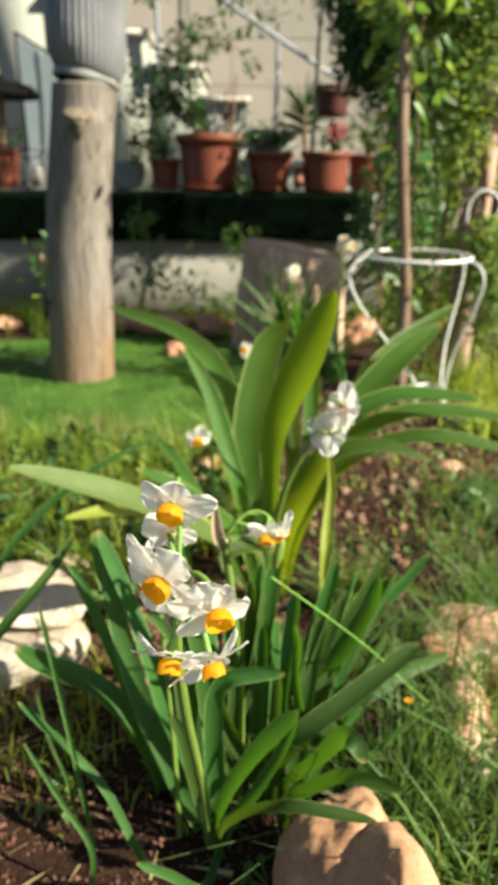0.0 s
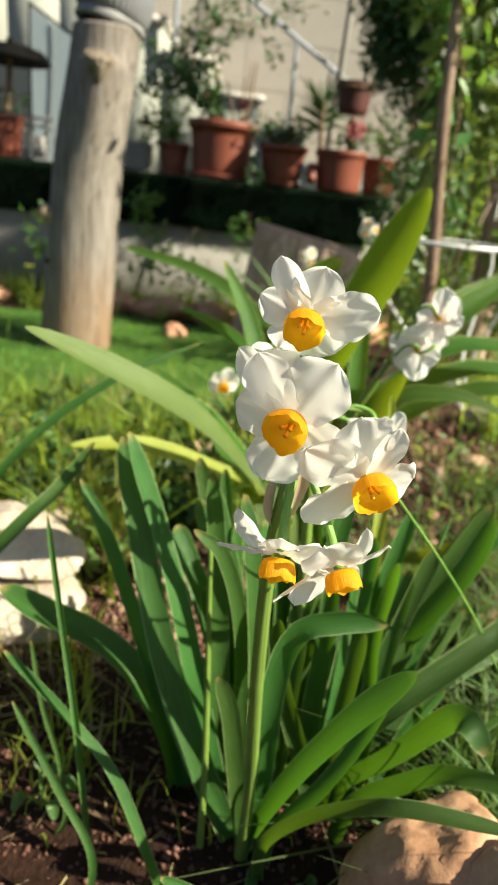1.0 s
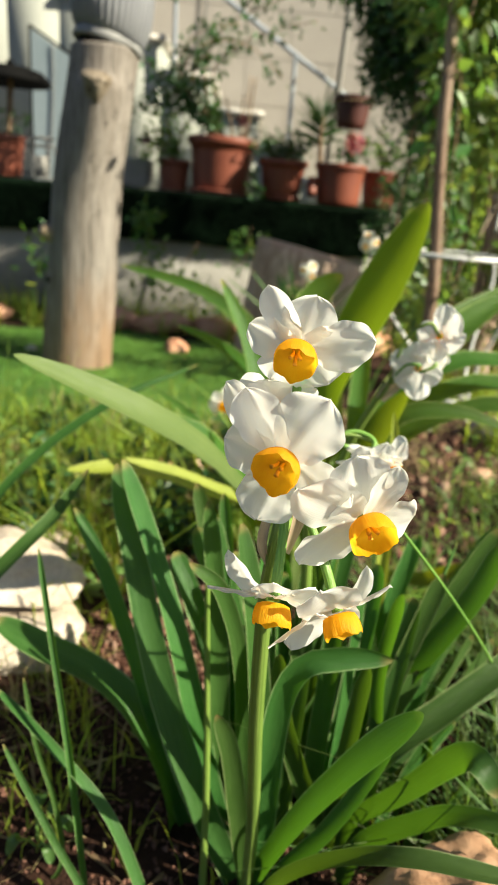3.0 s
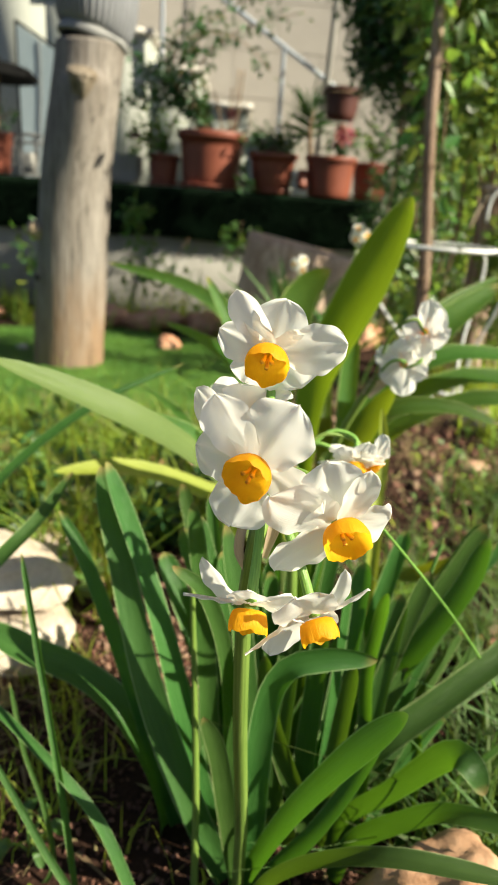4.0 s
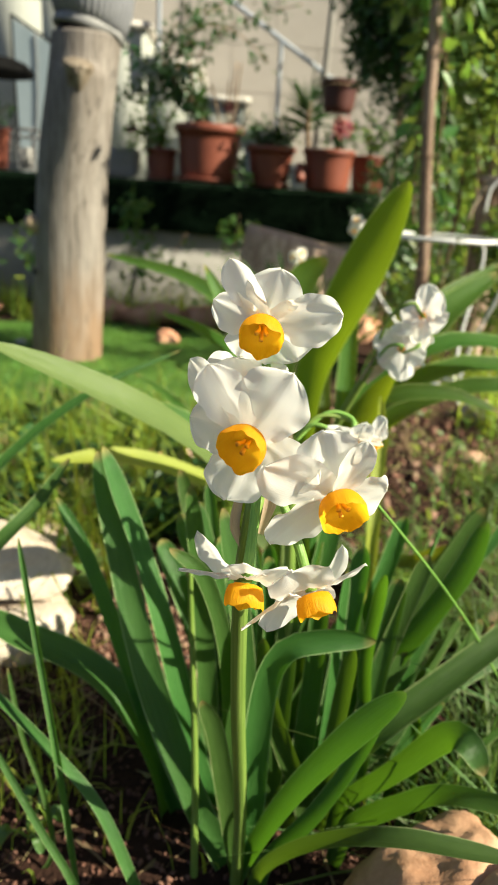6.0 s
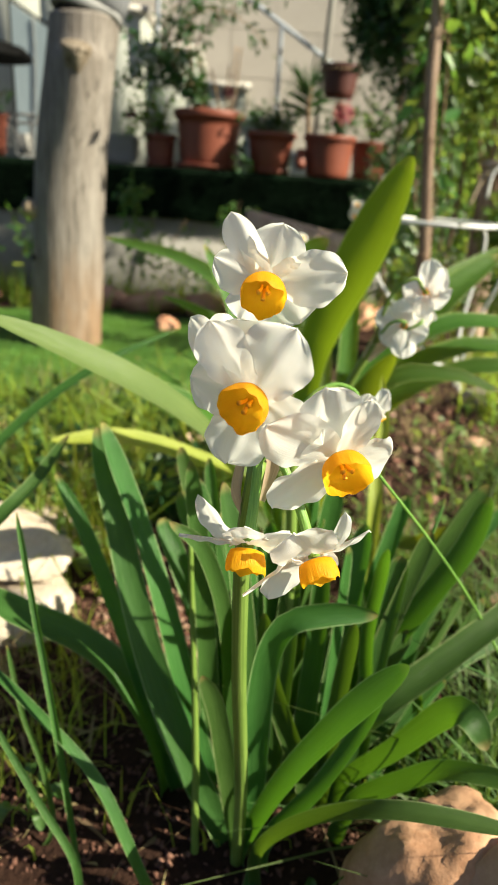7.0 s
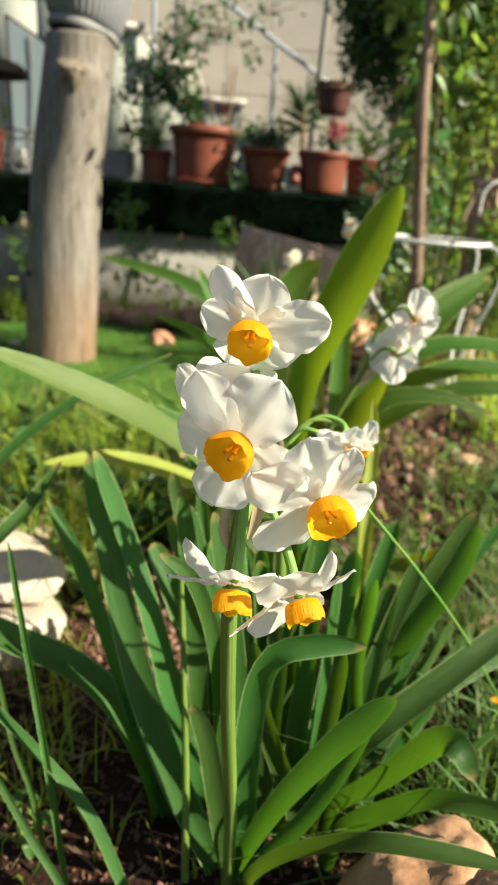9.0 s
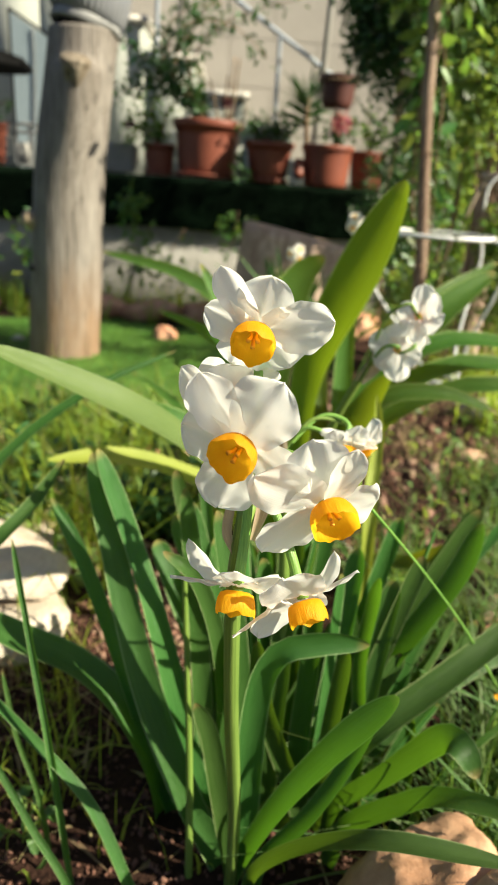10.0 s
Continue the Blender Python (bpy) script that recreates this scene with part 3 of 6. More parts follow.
# ---- low wall, ledge and house ----
def build_walls():
    w = tagged(link("wall_low", box((-3.0, 2.98, -0.2), (0.62, 3.5, 0.395), 0.006), CONCRETE), "low grey concrete garden wall with a ledge", "wall", kind="structure")
    tagged(link("wall_back", box((-4.0, 5.0, -0.2), (4.0, 5.25, 4.2), 0.01), HOUSE), "beige stone-clad house wall", "wall", kind="structure")
    wall = bpy.data.objects["wall_back"]
    block = box((0, -0.003, 0), (0.565, 0.02, 0.275), 0.002)
    me = bpy.data.meshes.new("stone_block")
    block.to_mesh(me)
    block.free()
    me.materials.append(HOUSE)
    for r in range(9):
        for c in range(9):
            o = new("stone_block", me)
            o.location = (-2.4 + c * 0.568 + (0.28 if r % 2 else 0), 4.999, 0.45 + r * 0.278)
            o.parent = wall
    tagged(link("terrace", box((-4.0, 3.5, -0.2), (4.0, 5.0, 0.385), 0), CONCRETE), "grey concrete path behind the low wall", "path", kind="structure")
    return w


build_walls()


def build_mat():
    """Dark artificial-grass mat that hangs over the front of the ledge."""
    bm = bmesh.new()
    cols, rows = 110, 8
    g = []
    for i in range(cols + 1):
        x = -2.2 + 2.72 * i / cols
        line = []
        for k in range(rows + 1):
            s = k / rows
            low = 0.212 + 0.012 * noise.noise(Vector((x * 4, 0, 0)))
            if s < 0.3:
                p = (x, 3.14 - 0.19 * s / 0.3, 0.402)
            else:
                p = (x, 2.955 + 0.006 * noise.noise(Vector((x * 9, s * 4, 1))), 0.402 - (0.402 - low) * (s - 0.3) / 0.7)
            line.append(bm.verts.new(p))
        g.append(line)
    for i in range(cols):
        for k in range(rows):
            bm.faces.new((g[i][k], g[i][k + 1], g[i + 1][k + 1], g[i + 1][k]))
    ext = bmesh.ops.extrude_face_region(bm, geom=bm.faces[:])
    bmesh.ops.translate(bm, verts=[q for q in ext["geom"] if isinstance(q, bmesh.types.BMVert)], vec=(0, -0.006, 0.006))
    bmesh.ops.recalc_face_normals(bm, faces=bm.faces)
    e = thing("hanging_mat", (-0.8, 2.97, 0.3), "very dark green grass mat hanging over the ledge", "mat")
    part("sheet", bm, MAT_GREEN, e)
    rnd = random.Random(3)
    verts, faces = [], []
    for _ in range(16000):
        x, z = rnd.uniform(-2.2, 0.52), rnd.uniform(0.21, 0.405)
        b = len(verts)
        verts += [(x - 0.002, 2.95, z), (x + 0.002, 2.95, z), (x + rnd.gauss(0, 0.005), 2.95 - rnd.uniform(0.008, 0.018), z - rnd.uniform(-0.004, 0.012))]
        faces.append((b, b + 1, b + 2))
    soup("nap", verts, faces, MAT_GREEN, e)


build_mat()


def build_stairs():
    e = thing("staircase", (-0.4, 4.1, 0.385), "white outdoor stone staircase along the house wall", "stairs")
    n, run, rise = 13, 0.27, 0.158
    x0, z0 = 0.52, 0.385
    for i in range(n):
        hi = z0 + rise * (i + 1)
        xr = x0 - run * i
        part("step_body", box((xr - run + 0.001, 4.06, z0), (xr, 4.95, hi - 0.032), 0), STAIR_SIDE, e)
        part("tread", box((xr - run - 0.001, 4.03, hi - 0.03), (xr + 0.025, 4.95, hi), 0.004), STEP_WHITE, e, "white stone tread")
    r = thing("stair_railing", (0.15, 4.0, 0.7), "galvanised steel stair railing with round posts", "railing")
    slope = rise / run
    a, b = (0.52, 4.0, 0.91), (-2.0, 4.0, 0.91 + 2.52 * slope)
    part("handrail", tube([a, ((a[0] + b[0]) / 2, 4.0, (a[2] + b[2]) / 2), b], 0.013), RAIL, r)
    for x in (0.145, -0.49, -1.1, -1.7):
        top = 0.91 + (0.52 - x) * slope
        foot = 0.385 + rise * (int((0.52 - x) / run) + 1) - 0.06
        part("post", tube([(x, 4.015, foot), (x, 4.01, (foot + top) / 2), (x, 4.0, top)], 0.012), RAIL, r)


build_stairs()


def build_blue_panel():
    bm = bmesh.new()
    pts = [(-1.19, 0.385), (-0.80, 0.385), (-0.80, 0.90), (-1.19, 1.113)]
    front = [bm.verts.new((x, 3.86, z)) for x, z in pts]
    back = [bm.verts.new((x, 3.98, z)) for x, z in pts]
    bm.faces.new(front)
    bm.faces.new(back[::-1])
    for i in range(4):
        j = (i + 1) % 4
        bm.faces.new((front[j], front[i], back[i], back[j]))
    bmesh.ops.recalc_face_normals(bm, faces=bm.faces)
    tagged(link("wall_side", bm, BLUE_WALL, smooth=False), "pale blue plastered side wall with sloping top", "wall", kind="structure")
    e = thing("wall_handrail", (-1.197, 3.865, 0.386), "thin dark metal handrail on the blue wall", "railing")
    part("rail", tube([(-0.79, 3.87, 0.905), (-1.0, 3.87, 1.02), (-1.20, 3.87, 1.13)], 0.007), BLACK, e)
    part("bracket", tube([(-1.197, 3.865, 1.13), (-1.197, 3.865, 0.8), (-1.197, 3.865, 0.386)], 0.006), BLACK, e)


build_blue_panel()


def build_window_unit():
    e = thing("air_conditioner", (-1.26, 4.9, 1.36), "white boxed air conditioning unit fixed to the house wall", "air conditioner")
    part("case", box((-1.45, 4.72, 1.375), (-1.19, 4.998, 1.62), 0.01), STEP_WHITE, e)
    part("vent", box((-1.30, 4.714, 1.385), (-1.225, 4.73, 1.44), 0.002), BLACK, e)


build_window_unit()


def cord(pts, r, label):
    e = thing("cord", pts[0], label, "cord")
    part("line", tube(pts, r, n=18, sides=6), GREY_WIRE, e)


cord([(-1.08, 3.852, 1.053), (-1.08, 3.852, 0.9), (-1.09, 3.852, 0.7), (-1.12, 3.852, 0.386)], 0.004, "thin grey cord hanging beside the blue wall")
cord([(-0.39, 4.975, 2.6), (-0.40, 4.975, 1.6), (-0.42, 4.975, 1.2)], 0.006, "thin grey cable on the house wall")


# ---- wooden post ----
def trunk(points, r0, r1, sides=48, n=46, seed=1.0, bulge=0.04, knot=None):
    bm = bmesh.new()
    c = spline(points, n)
    rings = []
    for i, p in enumerate(c):
        r = r0 + (r1 - r0) * i / n
        ring = []
        for k in range(sides):
            g = 2 * math.pi * k / sides
            q = Vector((math.cos(g), math.sin(g), 0))
            rr = r * (1 + bulge * noise.noise(Vector((q.x * 1.2, q.y * 1.2, p.z * 3.5 + seed))) + 0.012 * noise.noise(Vector((q.x * 9, q.y * 9, p.z * 6 + seed))))
            if knot:
                ang, kz, ka, below, above, high = knot
                da = (g - ang + math.pi) % (2 * math.pi) - math.pi
                dz = p.z - kz
                rr += high * math.exp(-(da / ka) ** 2) * math.exp(-(dz / (above if dz > 0 else below)) ** 2)
            ring.append(bm.verts.new(p + q * rr))
        rings.append(ring)
    for i in range(n):
        for k in range(sides):
            j = (k + 1) % sides
            bm.faces.new((rings[i][k], rings[i][j], rings[i + 1][j], rings[i + 1][k]))
    bm.faces.new(rings[0][::-1])
    top = bm.verts.new(c[-1] + Vector((0, 0, 0.004)))
    for k in range(sides):
        bm.faces.new((rings[-1][k], rings[-1][(k + 1) % sides], top))
    return bm


def build_post():
    e = thing("wooden_post", (-0.473, 1.80, ground_z(-0.47, 1.8)), "bare weathered tree-trunk post with cut knots standing on the turf", "post")
    part("trunk", trunk([(-0.474, 1.80, -0.09), (-0.462, 1.80, 0.15), (-0.44, 1.80, 0.42), (-0.40, 1.80, 0.69)], 0.089, 0.077, 72, 110, 1.0, 0.05, (-1.36, 0.60, 0.5, 0.16, 0.02, 0.034)), POST_WOOD, e)
    # cut branch stubs
    part("cut_face", lathe([(0, 0.005), (0.018, 0.0035), (0.030, 0.001), (0.036, -0.004), (0.030, -0.016), (0, -0.017)], (-0.400, 1.690, 0.622), 28, Euler((radians(24), radians(8), 0)).to_matrix().to_4x4() @ Matrix.Diagonal((0.92, 0.78, 1, 1))), BARK, e, "weathered tan cut branch end")
    part("knot_bark", tube([(-0.422, 1.778, 0.40), (-0.412, 1.750, 0.49), (-0.404, 1.720, 0.57), (-0.400, 1.695, 0.618)], 0.022, 0.031, 26, 24, 0.2), BARK, e, "tan bark below the cut knot")
    part("side_stub", tube([(-0.495, 1.778, 0.270), (-0.526, 1.764, 0.281), (-0.545, 1.750, 0.292)], 0.026, 0.017, 5, 16, 0.2), CUT_WOOD, e)
    part("knot_hole", lathe([(0, 0.001), (0.006, 0.002), (0.008, 0), (0, -0.004)], (-0.527, 1.735, 0.175), 14, Euler((radians(90), 0, radians(-35))).to_matrix().to_4x4()), BLACK, e)
    # ribbed grey sleeve and binding at the top
    sl = bmesh.new()
    sides, rows = 240, 14
    prof = [(0.068, 0.000), (0.080, 0.02), (0.089, 0.05), (0.091, 0.09), (0.089, 0.13), (0.091, 0.17), (0.092, 0.24), (0.092, 0.45)]
    rings = []
    for r, z in prof:
        ring = []
        for k in range(sides):
            g = 2 * math.pi * k / sides
            rr = r * (1 + 0.020 * math.cos(g * 40 + z * 6)) + 0.003 * math.sin(g * 3 + z * 9)
            ring.append(sl.verts.new((-0.396 + 0.07 * z + rr * math.cos(g), 1.80 + rr * math.sin(g), 0.703 + z + 0.02 * math.cos(g + 2.6))))
        rings.append(ring)
    for a, b in zip(rings, rings[1:]):
        for k in range(sides):
            sl.faces.new((a[k], a[(k + 1) % sides], b[(k + 1) % sides], b[k]))
    sl.faces.new(rings[0][::-1])
    sl.faces.new(rings[-1])
    s = thing("ribbed_sleeve", (-0.396, 1.80, 0.70), "grey ribbed plastic sleeve on top of the wooden post", "sleeve")
    part("sleeve", sl, SLEEVE, s)
    ring = [(-0.397 + 0.070 * math.cos(a), 1.80 + 0.070 * math.sin(a), 0.699 + 0.016 * math.cos(a + 2.6)) for a in [2 * math.pi * k / 16 for k in range(17)]]
    part("binding", tube(ring, 0.0095, 0.0095, 72, 10, 0.7), BINDING, s, "crumpled silvery binding under the sleeve")


build_post()


# ---- garden stake, wire stand, stump ----
def build_pole():
    e = thing("garden_stake", (0.39, 1.60, ground_z(0.39, 1.6)), "brown wooden stake with peeling bark", "stake")
    part("stake", trunk([(0.390, 1.60, -0.09), (0.374, 1.60, 0.25), (0.334, 1.60, 0.62), (0.310, 1.60, 1.05)], 0.0145, 0.0115, 16, 40, 4.0, 0.14), POLE_WOOD, e)
    for z in (0.24, 0.47, 0.66):
        k = (z + 0.09) / 1.14
        x = 0.389 - 0.078 * k
        part("tie", tube([(x + 0.019 * math.cos(a), 1.60 + 0.019 * math.sin(a), z + 0.002 * a) for a in [k2 * 0.5236 for k2 in range(13)]], 0.0012, 0.0012, 30, 6), TWIG, e)


build_pole()


def build_stand():
    cx, cy = 0.394, 1.58
    e = thing("wire_plant_stand", (cx, cy, ground_z(cx, cy)), "white painted wire plant stand with a round hoop", "plant stand")

    def hoop(r, z, x=cx, y=cy, tilt=0.0):
        return [(x + r * math.cos(a), y + r * math.sin(a), z + tilt * r * math.cos(a)) for a in [2 * math.pi * k / 20 for k in range(21)]]
    part("top_hoop", tube(hoop(0.121, 0.318), 0.0046, None, 72, 8), WHITE_WIRE, e)
    part("foot_hoop", tube(hoop(0.034, 0.0, cx + 0.06, cy - 0.02), 0.0040, None, 40, 8), WHITE_WIRE, e)
    for a in (3.3, 5.6, 0.55):
        ca, sa = math.cos(a), math.sin(a)
        fx, fy = cx + 0.06 + 0.034 * ca, cy - 0.02 + 0.034 * sa
        part("leg", tube([(cx + 0.121 * ca, cy + 0.121 * sa, 0.318), (cx + 0.150 * ca, cy + 0.150 * sa, 0.306), (cx + 0.163 * ca, cy + 0.163 * sa, 0.270), (cx + 0.010 + 0.138 * ca, cy + 0.138 * sa, 0.20),
                          (cx + 0.035 + 0.080 * ca, cy + 0.080 * sa, 0.10), (fx, fy, 0.0), (fx + 0.012 * ca, fy + 0.012 * sa, ground_z(fx, fy) - 0.005)], 0.0034, None, 36, 8), WHITE_WIRE, e)


build_stand()


def build_stump():
    """A short thick log standing on end, its top sawn at a slant."""
    e = thing("log_stump", (0.13, 2.20, ground_z(0.13, 2.2)), "thick pinkish-grey log stump with a slanting sawn top", "stump")
    bm = bmesh.new()
    sides, rows = 56, 14
    rings = []
    for i in range(rows + 1):
        s = i / rows
        ring = []
        for k in range(sides):
            g = 2 * math.pi * k / sides
            q = Vector((math.cos(g), math.sin(g), 0))
            r = (0.20 - 0.035 * s) * (1 + 0.06 * noise.noise(Vector((q.x * 1.6, q.y * 1.6, s))) + 0.015 * noise.noise(q * 9))
            x, y = 0.135 + 0.02 * s + r * q.x, 2.23 + r * 0.8 * q.y
            top = 0.262 - 0.20 * (x - 0.13)
            ring.append(bm.verts.new((x, y, -0.11 + (top + 0.11) * s)))
        rings.append(ring)
    for a, b in zip(rings, rings[1:]):
        for k in range(sides):
            bm.faces.new((a[k], a[(k + 1) % sides], b[(k + 1) % sides], b[k]))
    bm.faces.new(rings[0][::-1])
    cap = rings[-1]
    inner = [bm.verts.new(Vector(v.co) * 0.93 + Vector((0.155, 2.23, 0.262)) * 0.07 + Vector((0, 0, 0.004))) for v in cap]
    for k in range(sides):
        bm.faces.new((cap[k], cap[(k + 1) % sides], inner[(k + 1) % sides], inner[k]))
    bm.faces.new(inner)
    part("log", bm, STUMP_WOOD, e)


build_stump()


# ---- stones ----
def stone(at, size, seed, material, label, turn=(0, 0, 0), rough=0.22, group="", flat=0.25, sub=5, boxy=0.0):
    e = link("garden_stone", lump((0, 0, 0), size, seed, turn, rough, flat, sub, boxy), material)
    e.location = at
    return tagged(e, label, "stone", group)


stone((0.065, 0.324, 0.034), (0.044, 0.042, 0.078), 3, SANDSTONE, "rounded orange-tan sandstone beside the bulb leaves", (6, 4, 25), 0.16)
stone((0.100, 0.286, 0.040), (0.043, 0.045, 0.080), 7, SANDSTONE, "smooth orange-tan boulder half sunk in the soil", (0, -8, 10), 0.12)
stone((-0.262, 0.622, 0.056), (0.084, 0.045, 0.036), 12, LIMESTONE, "pale cream squared limestone block edging the bed", (3, -4, 4), 0.26, "pale edging stones", 0.12, 5, 0.55)
stone((-0.44, 0.69, 0.002), (0.085, 0.055, 0.038), 15, LIMESTONE, "pale cream limestone block edging the bed", (0, 4, -12), 0.2, "pale edging stones", 0.12, 5, 0.7)
stone((-0.268, 0.578, 0.016), (0.095, 0.05, 0.028), 18, LIMESTONE, "low flat cream limestone under a block", (4, -2, 6), 0.26, "pale edging stones", 0.12, 5, 0.7)
stone((-0.265, 0.735, 0.0), (0.06, 0.045, 0.034), 22, LIMESTONE, "rough greyish limestone at the grass edge", (10, 0, 30), 0.3, "pale edging stones")
stone((0.268, 0.581, 0.02), (0.075, 0.070, 0.042), 25, REDSTONE, "rusty white limestone with red pits", (0, 12, 20), 0.42, "rusty stones")
stone((0.204, 0.472, 0.015), (0.030, 0.060, 0.040), 29, REDSTONE, "pale ribbed limestone lying in the grass", (0, 10, -15), 0.2, "rusty stones")
stone((0.291, 0.544, 0.012), (0.05, 0.06, 0.04), 31, REDSTONE, "rusty limestone lying in the grass", (0, 0, 40), 0.3, "rusty stones")
stone((-0.240, 2.08, -0.050), (0.042, 0.034, 0.034), 35, RUST, "small orange stone on the turf edge", (0, 0, 10), 0.35)
for k, (x, y, sx, sz) in enumerate(((-0.52, 2.50, 0.10, 0.05), (-0.33, 2.48, 0.13, 0.05), (-0.14, 2.46, 0.09, 0.045), (-0.72, 2.52, 0.06, 0.03), (-0.95, 2.52, 0.07, 0.03), (0.42, 2.40, 0.12, 0.05))):
    stone((x, y, ground_z(x, y) + 0.035), (sx, 0.055, sz), 41 + k, RUST, "rough reddish stone edging the far bed", (0, 5 * (-1) ** k, 10 * k), 0.3, "far bed edging stones", 0.25, 4)
stone((-0.64, 1.95, -0.055), (0.022, 0.018, 0.014), 52, LIMESTONE, "small white pebble on the turf", (0, 0, 0), 0.2, "", 0.25, 3)
stone((0.52, 1.42, -0.03), (0.07, 0.05, 0.03), 55, LIMESTONE, "flat pale stone on the bare soil", (0, 6, 20), 0.25, "", 0.25, 4)
stone((0.40, 1.16, -0.035), (0.035, 0.028, 0.016), 57, REDSTONE, "flat pale stone on the bare soil", (0, 3, 50), 0.25, "", 0.25, 4)
stone((-0.085, 1.10, -0.02), (0.07, 0.04, 0.035), 59, REDSTONE, "orange stone half hidden in grass", (0, 3, 50), 0.3, "", 0.25, 4)


for k, (x, y, r) in enumerate(((-0.10, 0.97, 0.034), (-0.16, 1.05, 0.028), (-0.02, 0.92, 0.024), (-0.21, 0.90, 0.022), (-0.05, 1.16, 0.030))):
    stone((x, y, ground_z(x, y) + r * 0.35), (r * 1.2, r, r * 0.8), 141 + k, RUST, "small orange-brown stone lying in wild grass", (0, 10, 40 * k), 0.3, "small stones in the grass", 0.25, 4)


# ---- pots ----
def pot(at, r, h, material, label, saucer=True, group="terracotta pots", taper=0.74, square=False):
    e = thing("plant_pot", at, label, "plant pot", group)
    x, y, z = at
    b = 0.012 if saucer else 0.0
    body = [(0, b), (r * taper * 0.96, b), (r * taper, b + 0.008)]
    for i in range(1, 8):
        s = i / 8
        body.append((r * (taper + (0.92 - taper) * (s ** 0.8)), b + h * 0.9 * s))
    body += [(r * 0.925, h * 0.84), (r * 0.9, h * 0.9), (r * 0.86, h * 0.9), (r * 0.84, h * 0.8), (0, h * 0.8)]
    part("body", lathe(body, at, 48), material, e)
    rim = [(r * 0.925, h * 0.86), (r * 0.985, h * 0.865), (r * 1.0, h * 0.90), (r * 1.0, h * 0.975), (r * 0.985, h), (r * 0.93, h), (r * 0.905, h * 0.97), (r * 0.90, h * 0.87)]
    part("rim", lathe(rim + rim[:1], at, 48), material, e)
    part("earth", lathe([(0, h * 0.885), (r * 0.5, h * 0.892), (r * 0.885, h * 0.88), (r * 0.885, h * 0.82), (0, h * 0.82)], at, 32), SOIL, e)
    if saucer:
        q = r * taper
        part("saucer", lathe([(0, 0), (q * 1.12, 0), (q * 1.22, 0.018), (q * 1.18, 0.020), (q * 1.08, 0.006), (0, 0.006)], at, 40), material, e)
    return e


LEDGE = 0.411
pot((-0.174, 3.12, LEDGE), 0.145, 0.222, TERRACOTTA, "large reddish-brown plastic pot standing on a saucer", taper=0.8)
pot((-0.378, 3.16, LEDGE), 0.071, 0.125, TERRACOTTA, "small terracotta pot beside the largest pot")
pot((0.086, 3.06, LEDGE - 0.003), 0.104, 0.158, TERRACOTTA, "rounded terracotta pot on a dark saucer", taper=0.70)
pot((0.325, 3.04, LEDGE - 0.003), 0.108, 0.158, TERRACOTTA, "broad orange-red terracotta pot", False, taper=0.80)
pot((0.515, 3.15, LEDGE - 0.003), 0.082, 0.150, TERRACOTTA, "terracotta pot half hidden by climbing stems", False)
pot((-1.11, 3.16, LEDGE), 0.095, 0.165, TERRACOTTA, "terracotta pot beside a wire lantern", False)
hp = pot((0.325, 2.90, 0.690), 0.074, 0.110, BROWN_POT, "dark brown pot hanging on a pole", False, "hanging pots")
part("hanger_ring", tube([(0.325 + 0.076 * math.cos(a), 2.90 + 0.076 * math.sin(a), 0.78) for a in [k * math.pi / 8 for k in range(17)]], 0.003, None, 40, 6), TWIG, hp)
part("hanger_arm", tube([(0.295, 2.97, 0.78), (0.283, 3.0, 0.79), (0.2765, 3.03, 0.80)], 0.004, None, 8, 6), RAIL, hp)
part("small_pipe", tube([(0.205, 2.965, LEDGE + 0.03), (0.207, 2.985, LEDGE + 0.06), (0.209, 3.0, LEDGE + 0.09)], 0.02, 0.022), TERRACOTTA, thing("broken_pot_piece", (0.205, 2.97, LEDGE), "broken terracotta piece leaning between two pots", "pot"))


def build_upright():
    e = thing("metal_upright", (0.283, 3.05, LEDGE), "weathered grey upright pole on the ledge", "pole")
    part("pole", tube([(0.268, 3.16, LEDGE - 0.01), (0.275, 3.05, 0.75), (0.287, 3.0, 1.3)], 0.014, 0.012), CONCRETE, e)


build_upright()


def build_ledge_block():
    e = thing("concrete_block", (-0.535, 3.16, LEDGE), "rough grey concrete block lying on the ledge", "block")
    bm = lump((-0.555, 3.2, LEDGE + 0.058), (0.105, 0.07, 0.072), 77, (0, 0, 8), 0.08, 0.3, 4, 1.0)
    part("block", bm, CONCRETE, e)


build_ledge_block()


def bush(name, at, label, stems, count, length, material, spread, seed, ratio=0.45, category="potted plant", r0=0.005, reach=0.8, droop=0.2):
    """A plant with real stems; leaves grow along their outer part."""
    e = thing(name, at, label, category)
    lines = []
    for pts in stems:
        part("stem", tube([at] + pts, r0, r0 * 0.4, 16, 7, 0.3), TWIG, e)
        lines.append(spline([at] + pts, 40))

    def place(r):
        ln = lines[r.randrange(len(lines))]
        k = r.uniform(1 - reach, 1.0)
        i = min(int(k * 39), 38)
        d = ln[i + 1] - ln[i]
        off = Vector((r.gauss(0, 1), r.gauss(0, 1), r.gauss(0, 0.8))) * spread * (0.4 + 0.6 * k)
        return ln[i] + off, off.normalized() * 0.8 + d.normalized() * 0.4
    v, f, u = leafage(count, place, length, ratio, seed, droop)
    soup("foliage", v, f, material, e, u)
    return e


